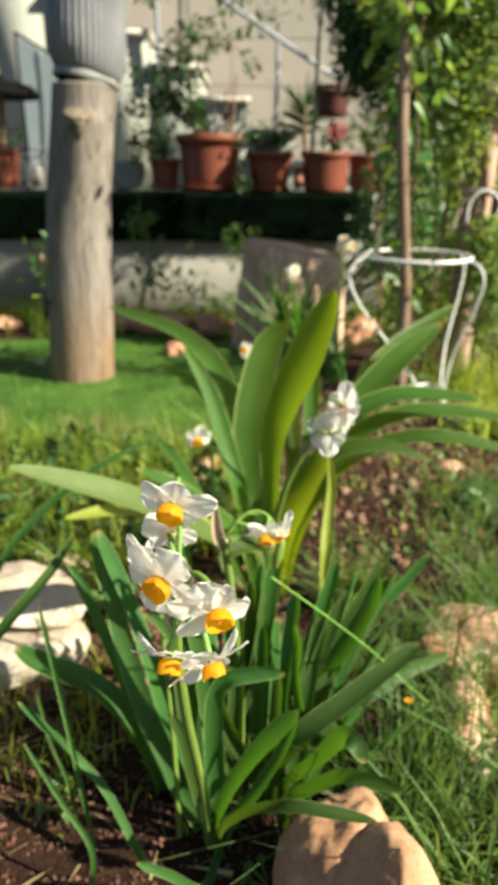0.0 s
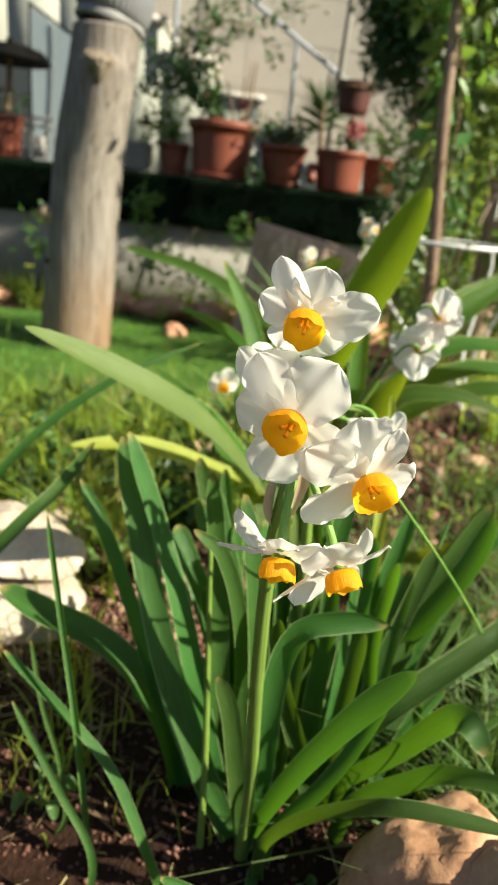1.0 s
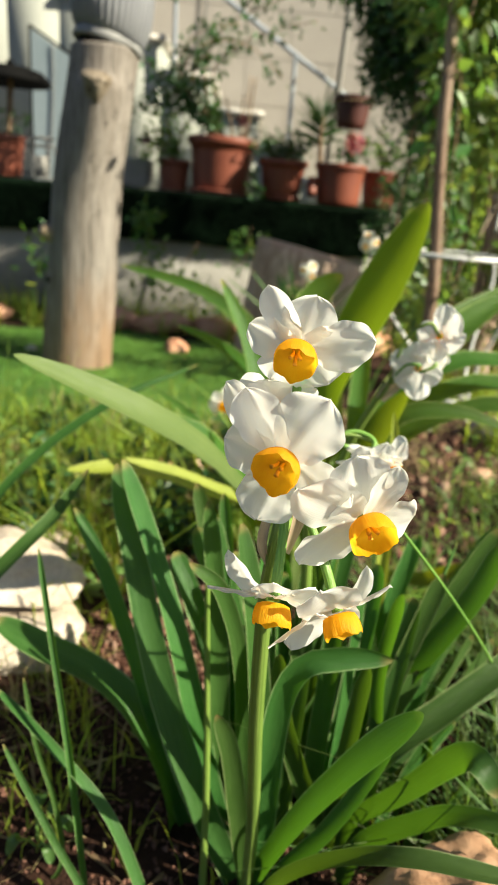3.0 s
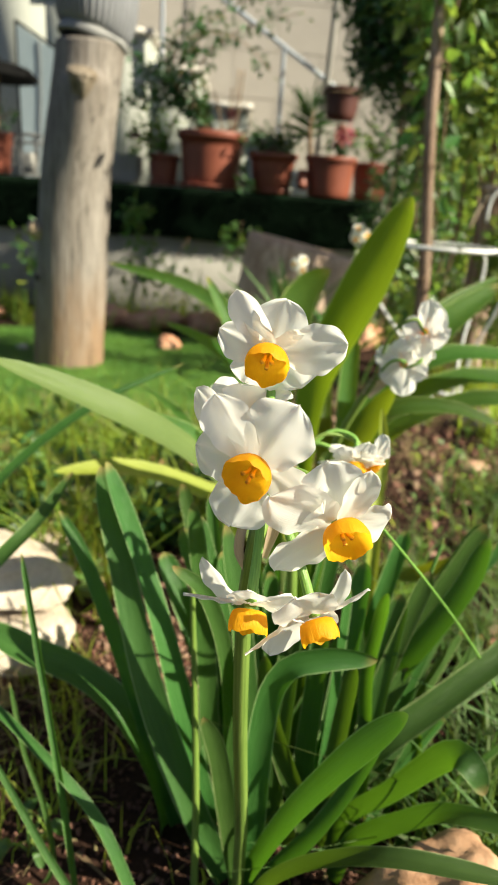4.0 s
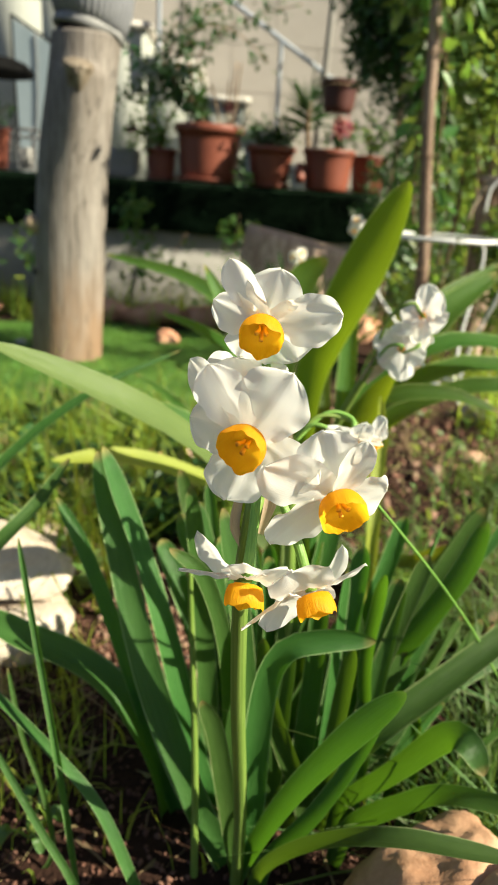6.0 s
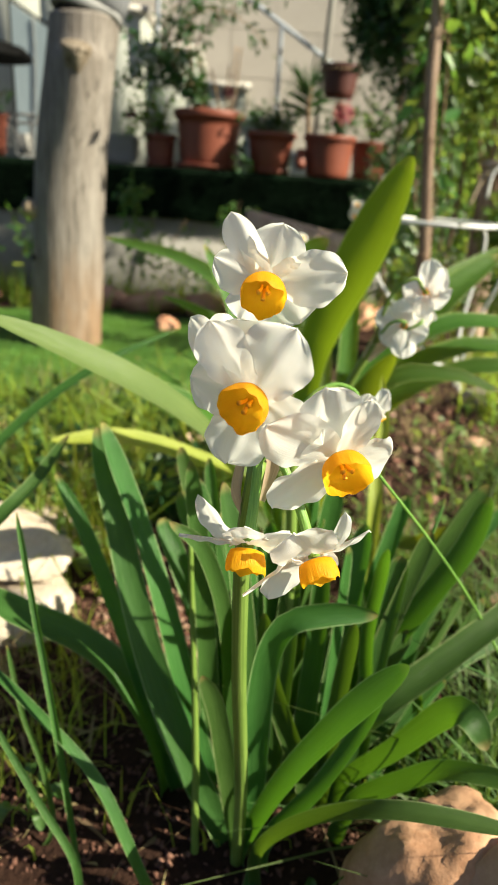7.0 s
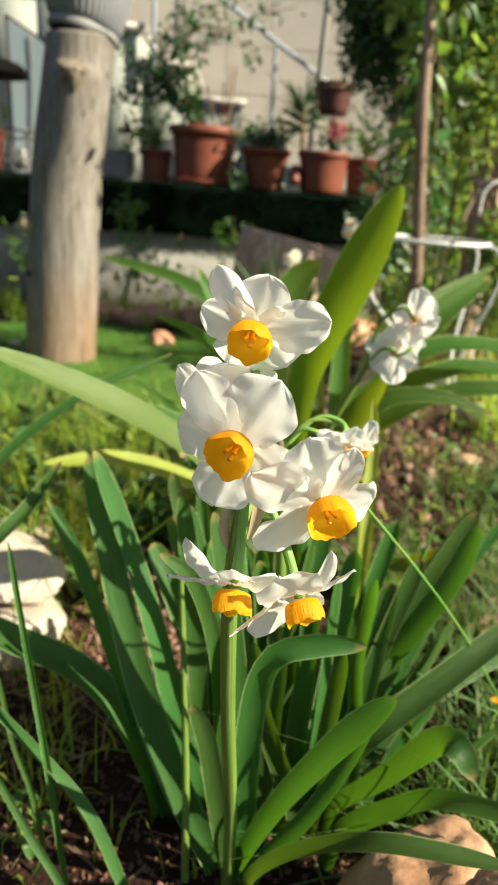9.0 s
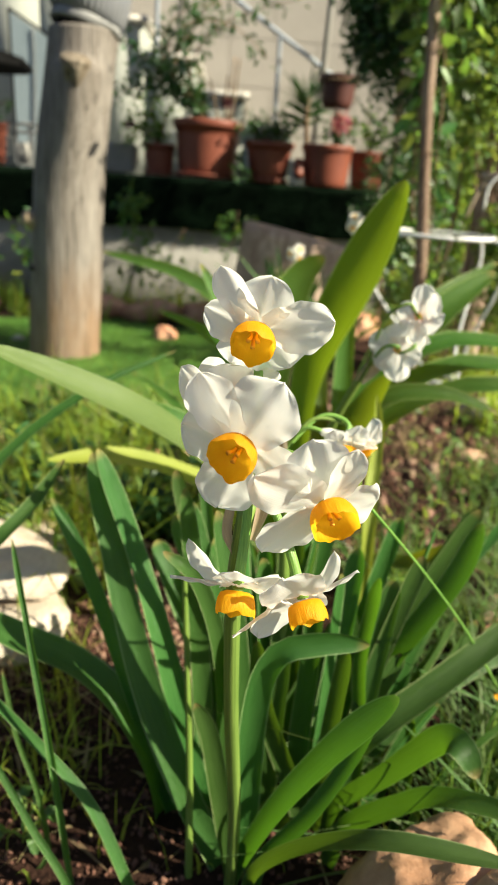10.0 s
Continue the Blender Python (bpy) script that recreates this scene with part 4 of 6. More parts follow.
bush("rose_shrub", (-0.17, 3.12, 0.60), "arching leafy rose shrub growing from the large pot", [
    [(-0.239, 3.000, 0.710), (-0.328, 3.000, 0.781), (-0.328, 3.000, 0.891), (-0.220, 3.000, 0.965), (-0.075, 3.000, 0.950), (0.052, 3.000, 0.857)],
    [(-0.265, 3.040, 0.723), (-0.412, 3.040, 0.815), (-0.500, 3.040, 0.891), (-0.543, 3.040, 0.925)],
    [(-0.233, 3.080, 0.736), (-0.263, 3.080, 0.901), (-0.190, 3.080, 1.030), (-0.054, 3.080, 1.108), (0.102, 3.080, 1.174)],
    [(-0.267, 3.060, 0.714), (-0.408, 3.060, 0.730), (-0.508, 3.060, 0.721), (-0.560, 3.060, 0.659)],
    [(-0.284, 3.000, 0.740), (-0.358, 3.000, 0.841), (-0.333, 3.000, 0.940), (-0.252, 3.000, 1.003), (-0.130, 3.000, 1.027)],
    [(-0.231, 3.100, 0.863), (-0.135, 3.100, 0.975), (0.014, 3.100, 1.041), (0.173, 3.100, 1.084)],
    [(-0.254, 3.050, 0.713), (-0.335, 3.050, 0.765), (-0.424, 3.050, 0.764), (-0.473, 3.050, 0.795)],
    [(-0.237, 2.980, 0.708), (-0.302, 2.980, 0.809), (-0.272, 2.980, 0.889), (-0.230, 2.980, 0.937)],
    [(-0.230, 3.040, 0.702), (-0.323, 3.040, 0.733), (-0.366, 3.040, 0.815), (-0.398, 3.040, 0.876)]],
    1050, (0.022, 0.044), DARK_LEAF, 0.026, 61, 0.5, "shrub")
bush("potted_plant", (-0.378, 3.16, 0.525), "small leafy plant with a reddish bloom in a small pot", [
    [(-0.42, 3.14, 0.60), (-0.46, 3.12, 0.66)], [(-0.36, 3.14, 0.60), (-0.34, 3.12, 0.68)], [(-0.40, 3.12, 0.62), (-0.42, 3.1, 0.72)], [(-0.44, 3.1, 0.58), (-0.50, 3.08, 0.57)]], 260, (0.02, 0.05), VINE, 0.03, 62, 0.4)
bush("potted_plant", (0.086, 3.06, 0.57), "low bushy green plant in a terracotta pot", [
    [(0.05, 3.05, 0.62), (0.02, 3.04, 0.66)], [(0.10, 3.05, 0.62), (0.12, 3.04, 0.67)], [(0.14, 3.05, 0.61), (0.17, 3.04, 0.63)], [(0.0, 3.03, 0.60), (-0.03, 3.02, 0.62)]], 330, (0.016, 0.035), DARK_LEAF, 0.028, 63, 0.5)
bush("potted_plant", (0.36, 3.04, 0.58), "green plant with pink blooms in a broad pot", [
    [(0.34, 3.02, 0.62), (0.33, 3.0, 0.66)], [(0.38, 3.02, 0.62), (0.40, 3.0, 0.64)]], 120, (0.02, 0.04), DARK_LEAF, 0.03, 64, 0.5)
bush("potted_plant", (0.515, 3.15, 0.55), "light green seedling in a half-hidden pot", [
    [(0.50, 3.12, 0.62), (0.49, 3.1, 0.70)], [(0.53, 3.12, 0.62), (0.55, 3.1, 0.68)]], 110, (0.02, 0.05), VINE, 0.03, 65, 0.4)
bush("trailing_plant", (-0.03, 3.02, 0.42), "dark trailing ivy between two pots", [
    [(-0.03, 2.99, 0.46), (-0.035, 2.97, 0.5)], [(-0.02, 2.97, 0.42), (-0.01, 2.965, 0.44)]], 60, (0.02, 0.035), DARK_LEAF, 0.018, 66, 0.8, "plant", 0.002)


def build_yucca():
    e = thing("spiky_palm", (0.215, 3.03, 0.57), "dark spiky-leaved palm in a terracotta pot", "potted plant")
    part("stem", tube([(0.235, 3.03, 0.56), (0.225, 3.03, 0.66), (0.225, 3.03, 0.74)], 0.011, 0.008), TWIG, e)
    rnd = random.Random(71)
    for i in range(46):
        s = rnd.random()
        p = Vector((0.225, 3.03, 0.63 + 0.13 * s))
        a, el = rnd.uniform(0, 6.283), 0.15 + 1.25 * s * rnd.uniform(0.5, 1.0)
        d = Vector((math.cos(a) * math.cos(el), math.sin(a) * math.cos(el), math.sin(el)))
        ln = rnd.uniform(0.12, 0.17)
        part("leaf", strap([p, p + d * ln * 0.5, p + d * ln + Vector((0, 0, -0.015))], 0.012, 0.25, (d.y, -d.x, 0.4), 6, 2, 0.3, 0.6, 0, 0, 1.6), DARK_LEAF, e)


build_yucca()


def build_blooms():
    rnd = random.Random(5)
    for nm, c, n, r, mat, lb in (("pink_bloom", (0.345, 2.88, 0.640), 170, 0.042, PINK, "salmon pink bloom hanging under the brown pot"),
                                 ("red_bloom", (-0.49, 3.05, 0.60), 40, 0.016, RED_LEAF, "dull red bloom beside a small pot"),
                                 ("red_bloom", (-0.10, 3.05, 0.70), 50, 0.018, RED_LEAF, "dark purple bloom over the large pot")):
        e = thing(nm, c, lb, "flower")

        def place(q, c=c, r=r):
            o = Vector((q.gauss(0, 1), q.gauss(0, 1), q.gauss(0, 1))).normalized()
            return Vector(c) + o * r * q.uniform(0.2, 1), o
        v, f, u = leafage(n, place, (0.012, 0.022), 0.8, 6, 0.1)
        soup("bloom_petals", v, f, mat, e, u)
        part("stalk", tube([c, (c[0], c[1] + 0.02, c[2] + 0.03), (c[0], c[1] + 0.05, c[2] + 0.02)], 0.002), TWIG, e)
    e = thing("bare_reeds", (-0.10, 3.10, 0.60), "four bare upright canes in the large pot", "cane")
    for x0, x1, y1, z1 in ((-0.11, -0.10, 3.08, 0.80), (-0.09, -0.055, 3.06, 0.86), (-0.12, -0.17, 3.06, 0.78), (-0.10, -0.075, 3.1, 0.87)):
        part("cane", tube([(x0, 3.1, 0.59), ((x0 + x1) / 2, 3.09, 0.69), (x1, y1, z1)], 0.006, 0.0035, 8, 7), TWIG, e)


build_blooms()


# ---- dish lamp and wire lantern on the ledge ----
def build_dish():
    x, y, z = -1.06, 3.14, LEDGE
    e = thing("dish_feeder", (x, y, z), "black round dish on a thin post above a pot", "bird feeder")
    part("dish", lathe([(0, 0.425), (0.08, 0.420), (0.13, 0.405), (0.158, 0.378), (0.162, 0.365), (0.155, 0.360), (0.12, 0.372), (0.05, 0.380), (0, 0.382)], (x, y, z), 48), BLACK, e)
    part("post", tube([(x - 0.02, y, z + 0.14), (x - 0.01, y, z + 0.26), (x, y, z + 0.39)], 0.012), TWIG, e)
    part("knob", lathe([(0, 0.45), (0.012, 0.446), (0.016, 0.43), (0.012, 0.42), (0, 0.42)], (x, y, z), 20), BLACK, e)
    x, y = -0.93, 3.08
    w = thing("wire_lantern", (x, y, LEDGE), "small dark wire lantern frame on the ledge", "lantern")
    for h, r in ((0.004, 0.055), (0.13, 0.05), (0.16, 0.056)):
        part("ring", tube([(x + r * math.cos(a), y + r * math.sin(a), LEDGE + h) for a in [k * math.pi / 8 for k in range(17)]], 0.004, None, 36, 6), GREY_WIRE, w)
    for k in range(6):
        a = k * math.pi / 3 + 0.2
        part("bar", tube([(x + 0.055 * math.cos(a), y + 0.055 * math.sin(a), LEDGE), (x + 0.062 * math.cos(a), y + 0.062 * math.sin(a), LEDGE + 0.07), (x + 0.05 * math.cos(a), y + 0.05 * math.sin(a), LEDGE + 0.16)], 0.0035, None, 10, 6), GREY_WIRE, w)
    part("jar", lathe([(0, 0.008), (0.035, 0.008), (0.038, 0.05), (0.03, 0.09), (0, 0.092)], (x, y, LEDGE), 20), CONCRETE, w)
    bush("potted_plant", (-1.11, 3.16, 0.56), "small dark plant under the black dish", [[(-1.06, 3.14, 0.62), (-1.0, 3.12, 0.66)], [(-1.14, 3.14, 0.62), (-1.15, 3.12, 0.66)]], 70, (0.02, 0.04), DARK_LEAF, 0.025, 67)


build_dish()


# ---- climbing vine on the stake and the dark shrub behind ----
def vine():
    e = thing("climbing_vine", (0.42, 1.66, ground_z(0.42, 1.66)), "sunlit green climbing vine twining round the stake", "vine")
    lines = []
    for pts in ([(0.42, 1.66, -0.05), (0.40, 1.63, 0.2), (0.385, 1.63, 0.45), (0.37, 1.63, 0.65), (0.31, 1.57, 0.85), (0.36, 1.60, 1.05)],
                [(0.45, 1.66, -0.05), (0.395, 1.64, 0.25), (0.345, 1.63, 0.5), (0.36, 1.62, 0.75), (0.40, 1.62, 1.0)]):
        part("stem", tube(pts, 0.0022, 0.0015, 40, 6, 0.3), TWIG, e)
        lines.append(spline(pts, 60))

    def place(r):
        ln = lines[r.randrange(2)]
        k = r.random() ** (0.22 if r.random() < 0.55 else 0.9)
        p = ln[min(int(k * 60), 59)]
        s = 0.020 + 0.05 * max(0, k - 0.55) * 2.2
        o = Vector((r.gauss(0, 1), r.uniform(-0.5, 1.1), r.gauss(0, 0.6)))
        return p + o * s, o.normalized() + Vector((0, 0, -0.4))
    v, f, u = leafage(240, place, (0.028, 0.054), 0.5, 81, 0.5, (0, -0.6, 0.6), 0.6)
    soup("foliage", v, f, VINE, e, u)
    # Lit copy of the vine leaves, brightened by colour.
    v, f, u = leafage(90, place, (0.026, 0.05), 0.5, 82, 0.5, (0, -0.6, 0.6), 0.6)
    tagged(soup("sunlit_foliage", v, f, SHRUB_LEAF, e, u), "vine leaves with sunlight put into a brighter colour")


vine()


def big_shrub(name, at, label, canes, lump_list, count, length, material, seed, ratio=0.42, category="shrub", cane_r=0.008):
    e = thing(name, at, label, category)
    for pts in canes:
        part("cane", tube(pts, cane_r, cane_r * 0.6, 24, 7, 0.3), TWIG, e)

    def place(r):
        c, s = lump_list[r.randrange(len(lump_list))]
        o = Vector((r.gauss(0, 1), r.gauss(0, 1), r.gauss(0, 1)))
        o = o.normalized() * min(1.15, abs(r.gauss(0.75, 0.3)))
        return Vector(c) + Vector((o.x * s[0], o.y * s[1], o.z * s[2])), o
    v, f, u = leafage(count, place, length, ratio, seed, 0.4, (0, -0.2, 0.9), 0.8)
    soup("foliage", v, f, material, e, u)
    return e


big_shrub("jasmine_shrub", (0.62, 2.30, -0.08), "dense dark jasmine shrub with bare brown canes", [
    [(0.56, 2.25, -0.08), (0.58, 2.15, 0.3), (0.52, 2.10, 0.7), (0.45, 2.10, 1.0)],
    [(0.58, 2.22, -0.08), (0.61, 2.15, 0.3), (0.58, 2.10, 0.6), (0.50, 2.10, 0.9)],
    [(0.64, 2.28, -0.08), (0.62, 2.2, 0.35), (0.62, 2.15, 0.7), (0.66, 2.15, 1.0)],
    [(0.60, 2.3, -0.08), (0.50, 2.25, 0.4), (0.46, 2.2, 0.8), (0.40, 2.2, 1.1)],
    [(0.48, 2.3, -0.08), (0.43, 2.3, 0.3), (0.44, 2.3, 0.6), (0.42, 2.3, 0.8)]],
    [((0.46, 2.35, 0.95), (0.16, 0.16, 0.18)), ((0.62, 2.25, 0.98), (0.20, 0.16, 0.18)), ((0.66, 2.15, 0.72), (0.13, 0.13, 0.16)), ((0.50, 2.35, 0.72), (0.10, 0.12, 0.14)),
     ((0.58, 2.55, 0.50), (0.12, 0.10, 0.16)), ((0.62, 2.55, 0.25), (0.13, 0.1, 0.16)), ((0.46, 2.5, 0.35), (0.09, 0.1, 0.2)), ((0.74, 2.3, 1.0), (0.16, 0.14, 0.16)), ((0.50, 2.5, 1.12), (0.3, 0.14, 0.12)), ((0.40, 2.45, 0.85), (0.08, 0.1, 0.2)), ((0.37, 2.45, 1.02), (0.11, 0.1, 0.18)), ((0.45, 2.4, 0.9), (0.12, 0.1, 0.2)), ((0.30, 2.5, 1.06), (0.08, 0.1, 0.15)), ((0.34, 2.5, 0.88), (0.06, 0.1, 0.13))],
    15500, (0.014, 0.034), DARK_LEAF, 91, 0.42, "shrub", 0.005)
# Sunlit front foliage; its brightness comes from the lit leaf colour.
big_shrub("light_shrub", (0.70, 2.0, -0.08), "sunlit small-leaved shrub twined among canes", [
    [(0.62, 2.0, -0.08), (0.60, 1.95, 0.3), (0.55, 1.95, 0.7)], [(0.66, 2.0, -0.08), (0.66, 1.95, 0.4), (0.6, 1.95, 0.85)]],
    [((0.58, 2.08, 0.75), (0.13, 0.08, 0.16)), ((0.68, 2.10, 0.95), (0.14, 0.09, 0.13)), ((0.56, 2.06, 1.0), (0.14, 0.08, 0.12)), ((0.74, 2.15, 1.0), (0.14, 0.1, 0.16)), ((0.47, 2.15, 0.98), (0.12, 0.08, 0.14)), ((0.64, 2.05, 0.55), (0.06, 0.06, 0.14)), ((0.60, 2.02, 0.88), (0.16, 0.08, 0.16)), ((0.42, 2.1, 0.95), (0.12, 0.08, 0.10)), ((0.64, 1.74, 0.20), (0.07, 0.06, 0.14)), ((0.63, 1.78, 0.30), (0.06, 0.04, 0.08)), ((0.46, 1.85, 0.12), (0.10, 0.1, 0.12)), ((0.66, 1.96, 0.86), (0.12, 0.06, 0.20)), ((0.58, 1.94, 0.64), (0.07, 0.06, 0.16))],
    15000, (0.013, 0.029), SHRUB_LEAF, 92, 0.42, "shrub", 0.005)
big_shrub("overhanging_tree", (0.5, 2.6, -0.09), "leafy branches reaching across from the shrub top", [
    [(0.52, 2.6, -0.09), (0.5, 2.6, 0.6), (0.42, 2.7, 1.1), (0.15, 2.8, 1.15), (-0.15, 2.85, 1.14), (-0.5, 2.9, 1.2)],
    [(0.46, 2.65, 1.0), (0.3, 2.7, 1.18), (0.0, 2.75, 1.22), (-0.3, 2.8, 1.28)]],
    [((-0.37, 2.8, 1.10), (0.06, 0.05, 0.05)), ((0.18, 2.8, 1.13), (0.14, 0.1, 0.05)), ((0.30, 2.75, 1.14), (0.16, 0.1, 0.05)), ((0.05, 2.8, 1.16), (0.16, 0.1, 0.04)), ((-0.25, 2.85, 1.18), (0.18, 0.1, 0.05)), ((-0.75, 2.9, 1.18), (0.15, 0.1, 0.07)), ((-1.1, 2.9, 1.12), (0.12, 0.1, 0.06))],
    620, (0.02, 0.05), DARK_LEAF, 93, 0.38, "tree")
big_shrub("background_tree", (1.5, 3.6, -0.09), "tall yellowish-green leafy tree beyond the jasmine shrub", [
    [(1.3, 3.5, -0.1), (1.3, 3.5, 0.8), (1.2, 3.5, 1.3), (1.15, 3.5, 1.7)], [(1.6, 3.7, -0.1), (1.6, 3.7, 0.9), (1.7, 3.8, 1.2), (1.7, 3.9, 1.5)]],
    [((1.1, 3.3, 1.1), (0.3, 0.25, 0.35)), ((1.5, 3.4, 0.9), (0.35, 0.25, 0.5)), ((1.1, 3.4, 0.5), (0.35, 0.25, 0.4)), ((0.85, 3.2, 0.7), (0.18, 0.2, 0.4)), ((0.9, 3.2, 1.25), (0.2, 0.25, 0.35)), ((1.0, 3.0, 0.2), (0.4, 0.2, 0.35)),
     ((1.2, 3.4, 1.5), (0.4, 0.3, 0.3)), ((1.75, 4.1, 0.9), (0.4, 0.4, 0.6))],
    11000, (0.03, 0.07), SHRUB_LEAF, 94, 0.5, "tree", 0.02)
big_shrub("wall_weeds", (-0.2, 2.80, -0.09), "leafy weeds growing up the low wall", [
    [(-0.42, 2.82, -0.09), (-0.40, 2.82, 0.1), (-0.37, 2.85, 0.24)], [(-0.30, 2.82, -0.09), (-0.30, 2.84, 0.1), (-0.24, 2.86, 0.22)], [(-0.05, 2.8, -0.09), (-0.05, 2.8, 0.15), (-0.03, 2.8, 0.30)]],
    [((-0.42, 2.8, 0.12), (0.08, 0.06, 0.12)), ((-0.28, 2.8, 0.08), (0.12, 0.06, 0.10)), ((-0.03, 2.75, 0.22), (0.08, 0.06, 0.08)), ((-0.15, 2.6, 0.02), (0.16, 0.06, 0.06)), ((-0.8, 2.7, 0.12), (0.10, 0.08, 0.12)), ((-0.45, 2.8, 0.3), (0.05, 0.04, 0.06))],
    420, (0.022, 0.05), VINE, 95, 0.5, "weeds", 0.002)


# ---- log post with a wooden block on the far side ----
def build_log_post():
    e = thing("log_post", (0.645, 1.99, -0.07), "thick brown log post carrying a squared timber", "post")
    part("log", trunk([(0.652, 1.99, -0.1), (0.650, 1.99, 0.3), (0.648, 1.99, 0.640)], 0.046, 0.038, 32, 24, 9.0, 0.06), STUMP_WOOD, e)
    t = thing("timber_block", (0.66, 1.97, 0.64), "pale squared timber lying on the log post", "timber")
    part("block", box((0.592, 1.92, 0.640), (1.05, 2.04, 0.705), 0.005, Matrix.Translation((0.66, 1.97, 0.64)) @ Euler((0, radians(4), radians(9))).to_matrix().to_4x4() @ Matrix.Translation((-0.66, -1.97, -0.636))), CUT_WOOD, t)
    r = thing("twig_bench", (0.68, 1.86, -0.07), "rustic seat frame of bent pale sticks", "bench")
    part("seat_board", box((0.575, 1.82, 0.440), (1.0, 1.92, 0.460), 0.004), STUMP_WOOD, r)
    part("brace", tube([(0.535, 1.83, 0.35), (0.555, 1.83, 0.41), (0.585, 1.83, 0.45)], 0.005), CUT_WOOD, r)
    part("bent_stick", tube([(0.570, 1.81, 0.37), (0.575, 1.81, 0.43), (0.61, 1.81, 0.455), (0.65, 1.81, 0.43), (0.645, 1.81, 0.38)], 0.0035), WHITE_WIRE, r)
    for x in (0.66, 0.95):
        part("leg", tube([(x, 1.87, -0.1), (x, 1.87, 0.15), (x, 1.87, 0.442)], 0.011), TWIG, r)
    part("stick", tube([(0.60, 1.83, 0.43), (0.63, 1.81, 0.36), (0.66, 1.80, 0.2), (0.655, 1.79, 0.05), (0.65, 1.78, -0.075)], 0.0032), CUT_WOOD, r)


build_log_post()


def small_weed(at, count, length, seed, label, material=VINE, r=0.03):
    """A low rosette of soft leaves on short stalks."""
    e = thing("weed", at, label, "weed")
    rnd = random.Random(seed)
    for k in range(count):
        a, ln = rnd.uniform(0, 6.283), rnd.uniform(0.5, 1.0) * r * 2
        p = Vector(at) + Vector((0, 0, -0.004))
        d = Vector((math.cos(a), math.sin(a), 0)) * ln
        hgt = rnd.uniform(0.4, 1.0) * r * 1.6
        part("stalk", tube([p, p + d * 0.4 + Vector((0, 0, hgt * 0.7)), p + d * 0.7 + Vector((0, 0, hgt))], 0.0009, 0.0007, 8, 5), NARC_STEM, e)
        q = p + d * 0.68 + Vector((0, 0, hgt))
        part("leaf", strap([q, q + d.normalized() * length * 0.5 + Vector((0, 0, 0.004)), q + d.normalized() * length + Vector((0, 0, -0.004))], length * 0.75, 0.2, (0, -0.3, 1), 6, 4, 0.35, 0.45, 0, 0.03), material, e)


small_weed((0.42, 0.96, ground_z(0.42, 0.96)), 16, 0.03, 201, "broad-leaved weed growing at the edge of the soil")
small_weed((0.47, 0.88, ground_z(0.47, 0.88)), 12, 0.028, 202, "broad-leaved weed growing at the edge of the soil")
for q in range(9):
    wr = random.Random(300 + q)
    wx, wy = wr.uniform(-0.45, -0.05), wr.uniform(0.72, 1.15)
    small_weed((wx, wy, ground_z(wx, wy)), 9, 0.026, 310 + q, "broad-leaved weed growing among wild grass", VINE, wr.uniform(0.025, 0.045))
small_weed((-0.30, 0.50, ground_z(-0.30, 0.50)), 9, 0.016, 203, "small round-leaved weed beside the pale stones", VINE, 0.022)
small_weed((-0.10, 0.50, ground_z(-0.10, 0.50)), 8, 0.014, 204, "small weed among the bulb leaves", VINE, 0.022)
small_weed((0.02, 0.33, ground_z(0.02, 0.33)), 6, 0.009, 205, "tiny seedling at the foot of the clump", VINE, 0.012)
small_weed((-0.16, 0.40, ground_z(-0.16, 0.40)), 6, 0.010, 206, "tiny seedling on the dark soil", VINE, 0.014)


def tiny_flower(at, foot, r, material, label):
    e = thing("small_flower", foot, label, "flower")
    part("stalk", tube([foot, (foot[0] * 0.5 + at[0] * 0.5, foot[1], (foot[2] + at[2]) * 0.5), at], 0.0008, 0.0007, 10, 5), NARC_STEM, e)
    for k in range(9):
        a = k * 0.698
        d = Vector((math.cos(a), math.sin(a) * 0.8, 0.35))
        p = Vector(at)
        part("petal", strap([p, p + d * r * 0.6, p + d * r], r * 0.55, 0.1, (0, -0.4, 1), 4, 2, 0.5, 0.6), material, e)


tiny_flower((0.136, 0.425, 0.098), (0.145, 0.44, 0.0), 0.004, CORONA, "tiny orange flower standing in the grass")
tiny_flower((-0.78, 2.42, 0.06), (-0.78, 2.44, -0.09), 0.018, YELLOW_LEAF, "small yellow flower near the low wall")


# ---- flowers ----
def basis(axis):
    z = Vector(axis).normalized()
    x = Vector((0, 0, 1)).cross(z)
    x = x.normalized() if x.length > 0.05 else Vector((1, 0, 0))
    return Matrix((x, z.cross(x), z)).transposed()


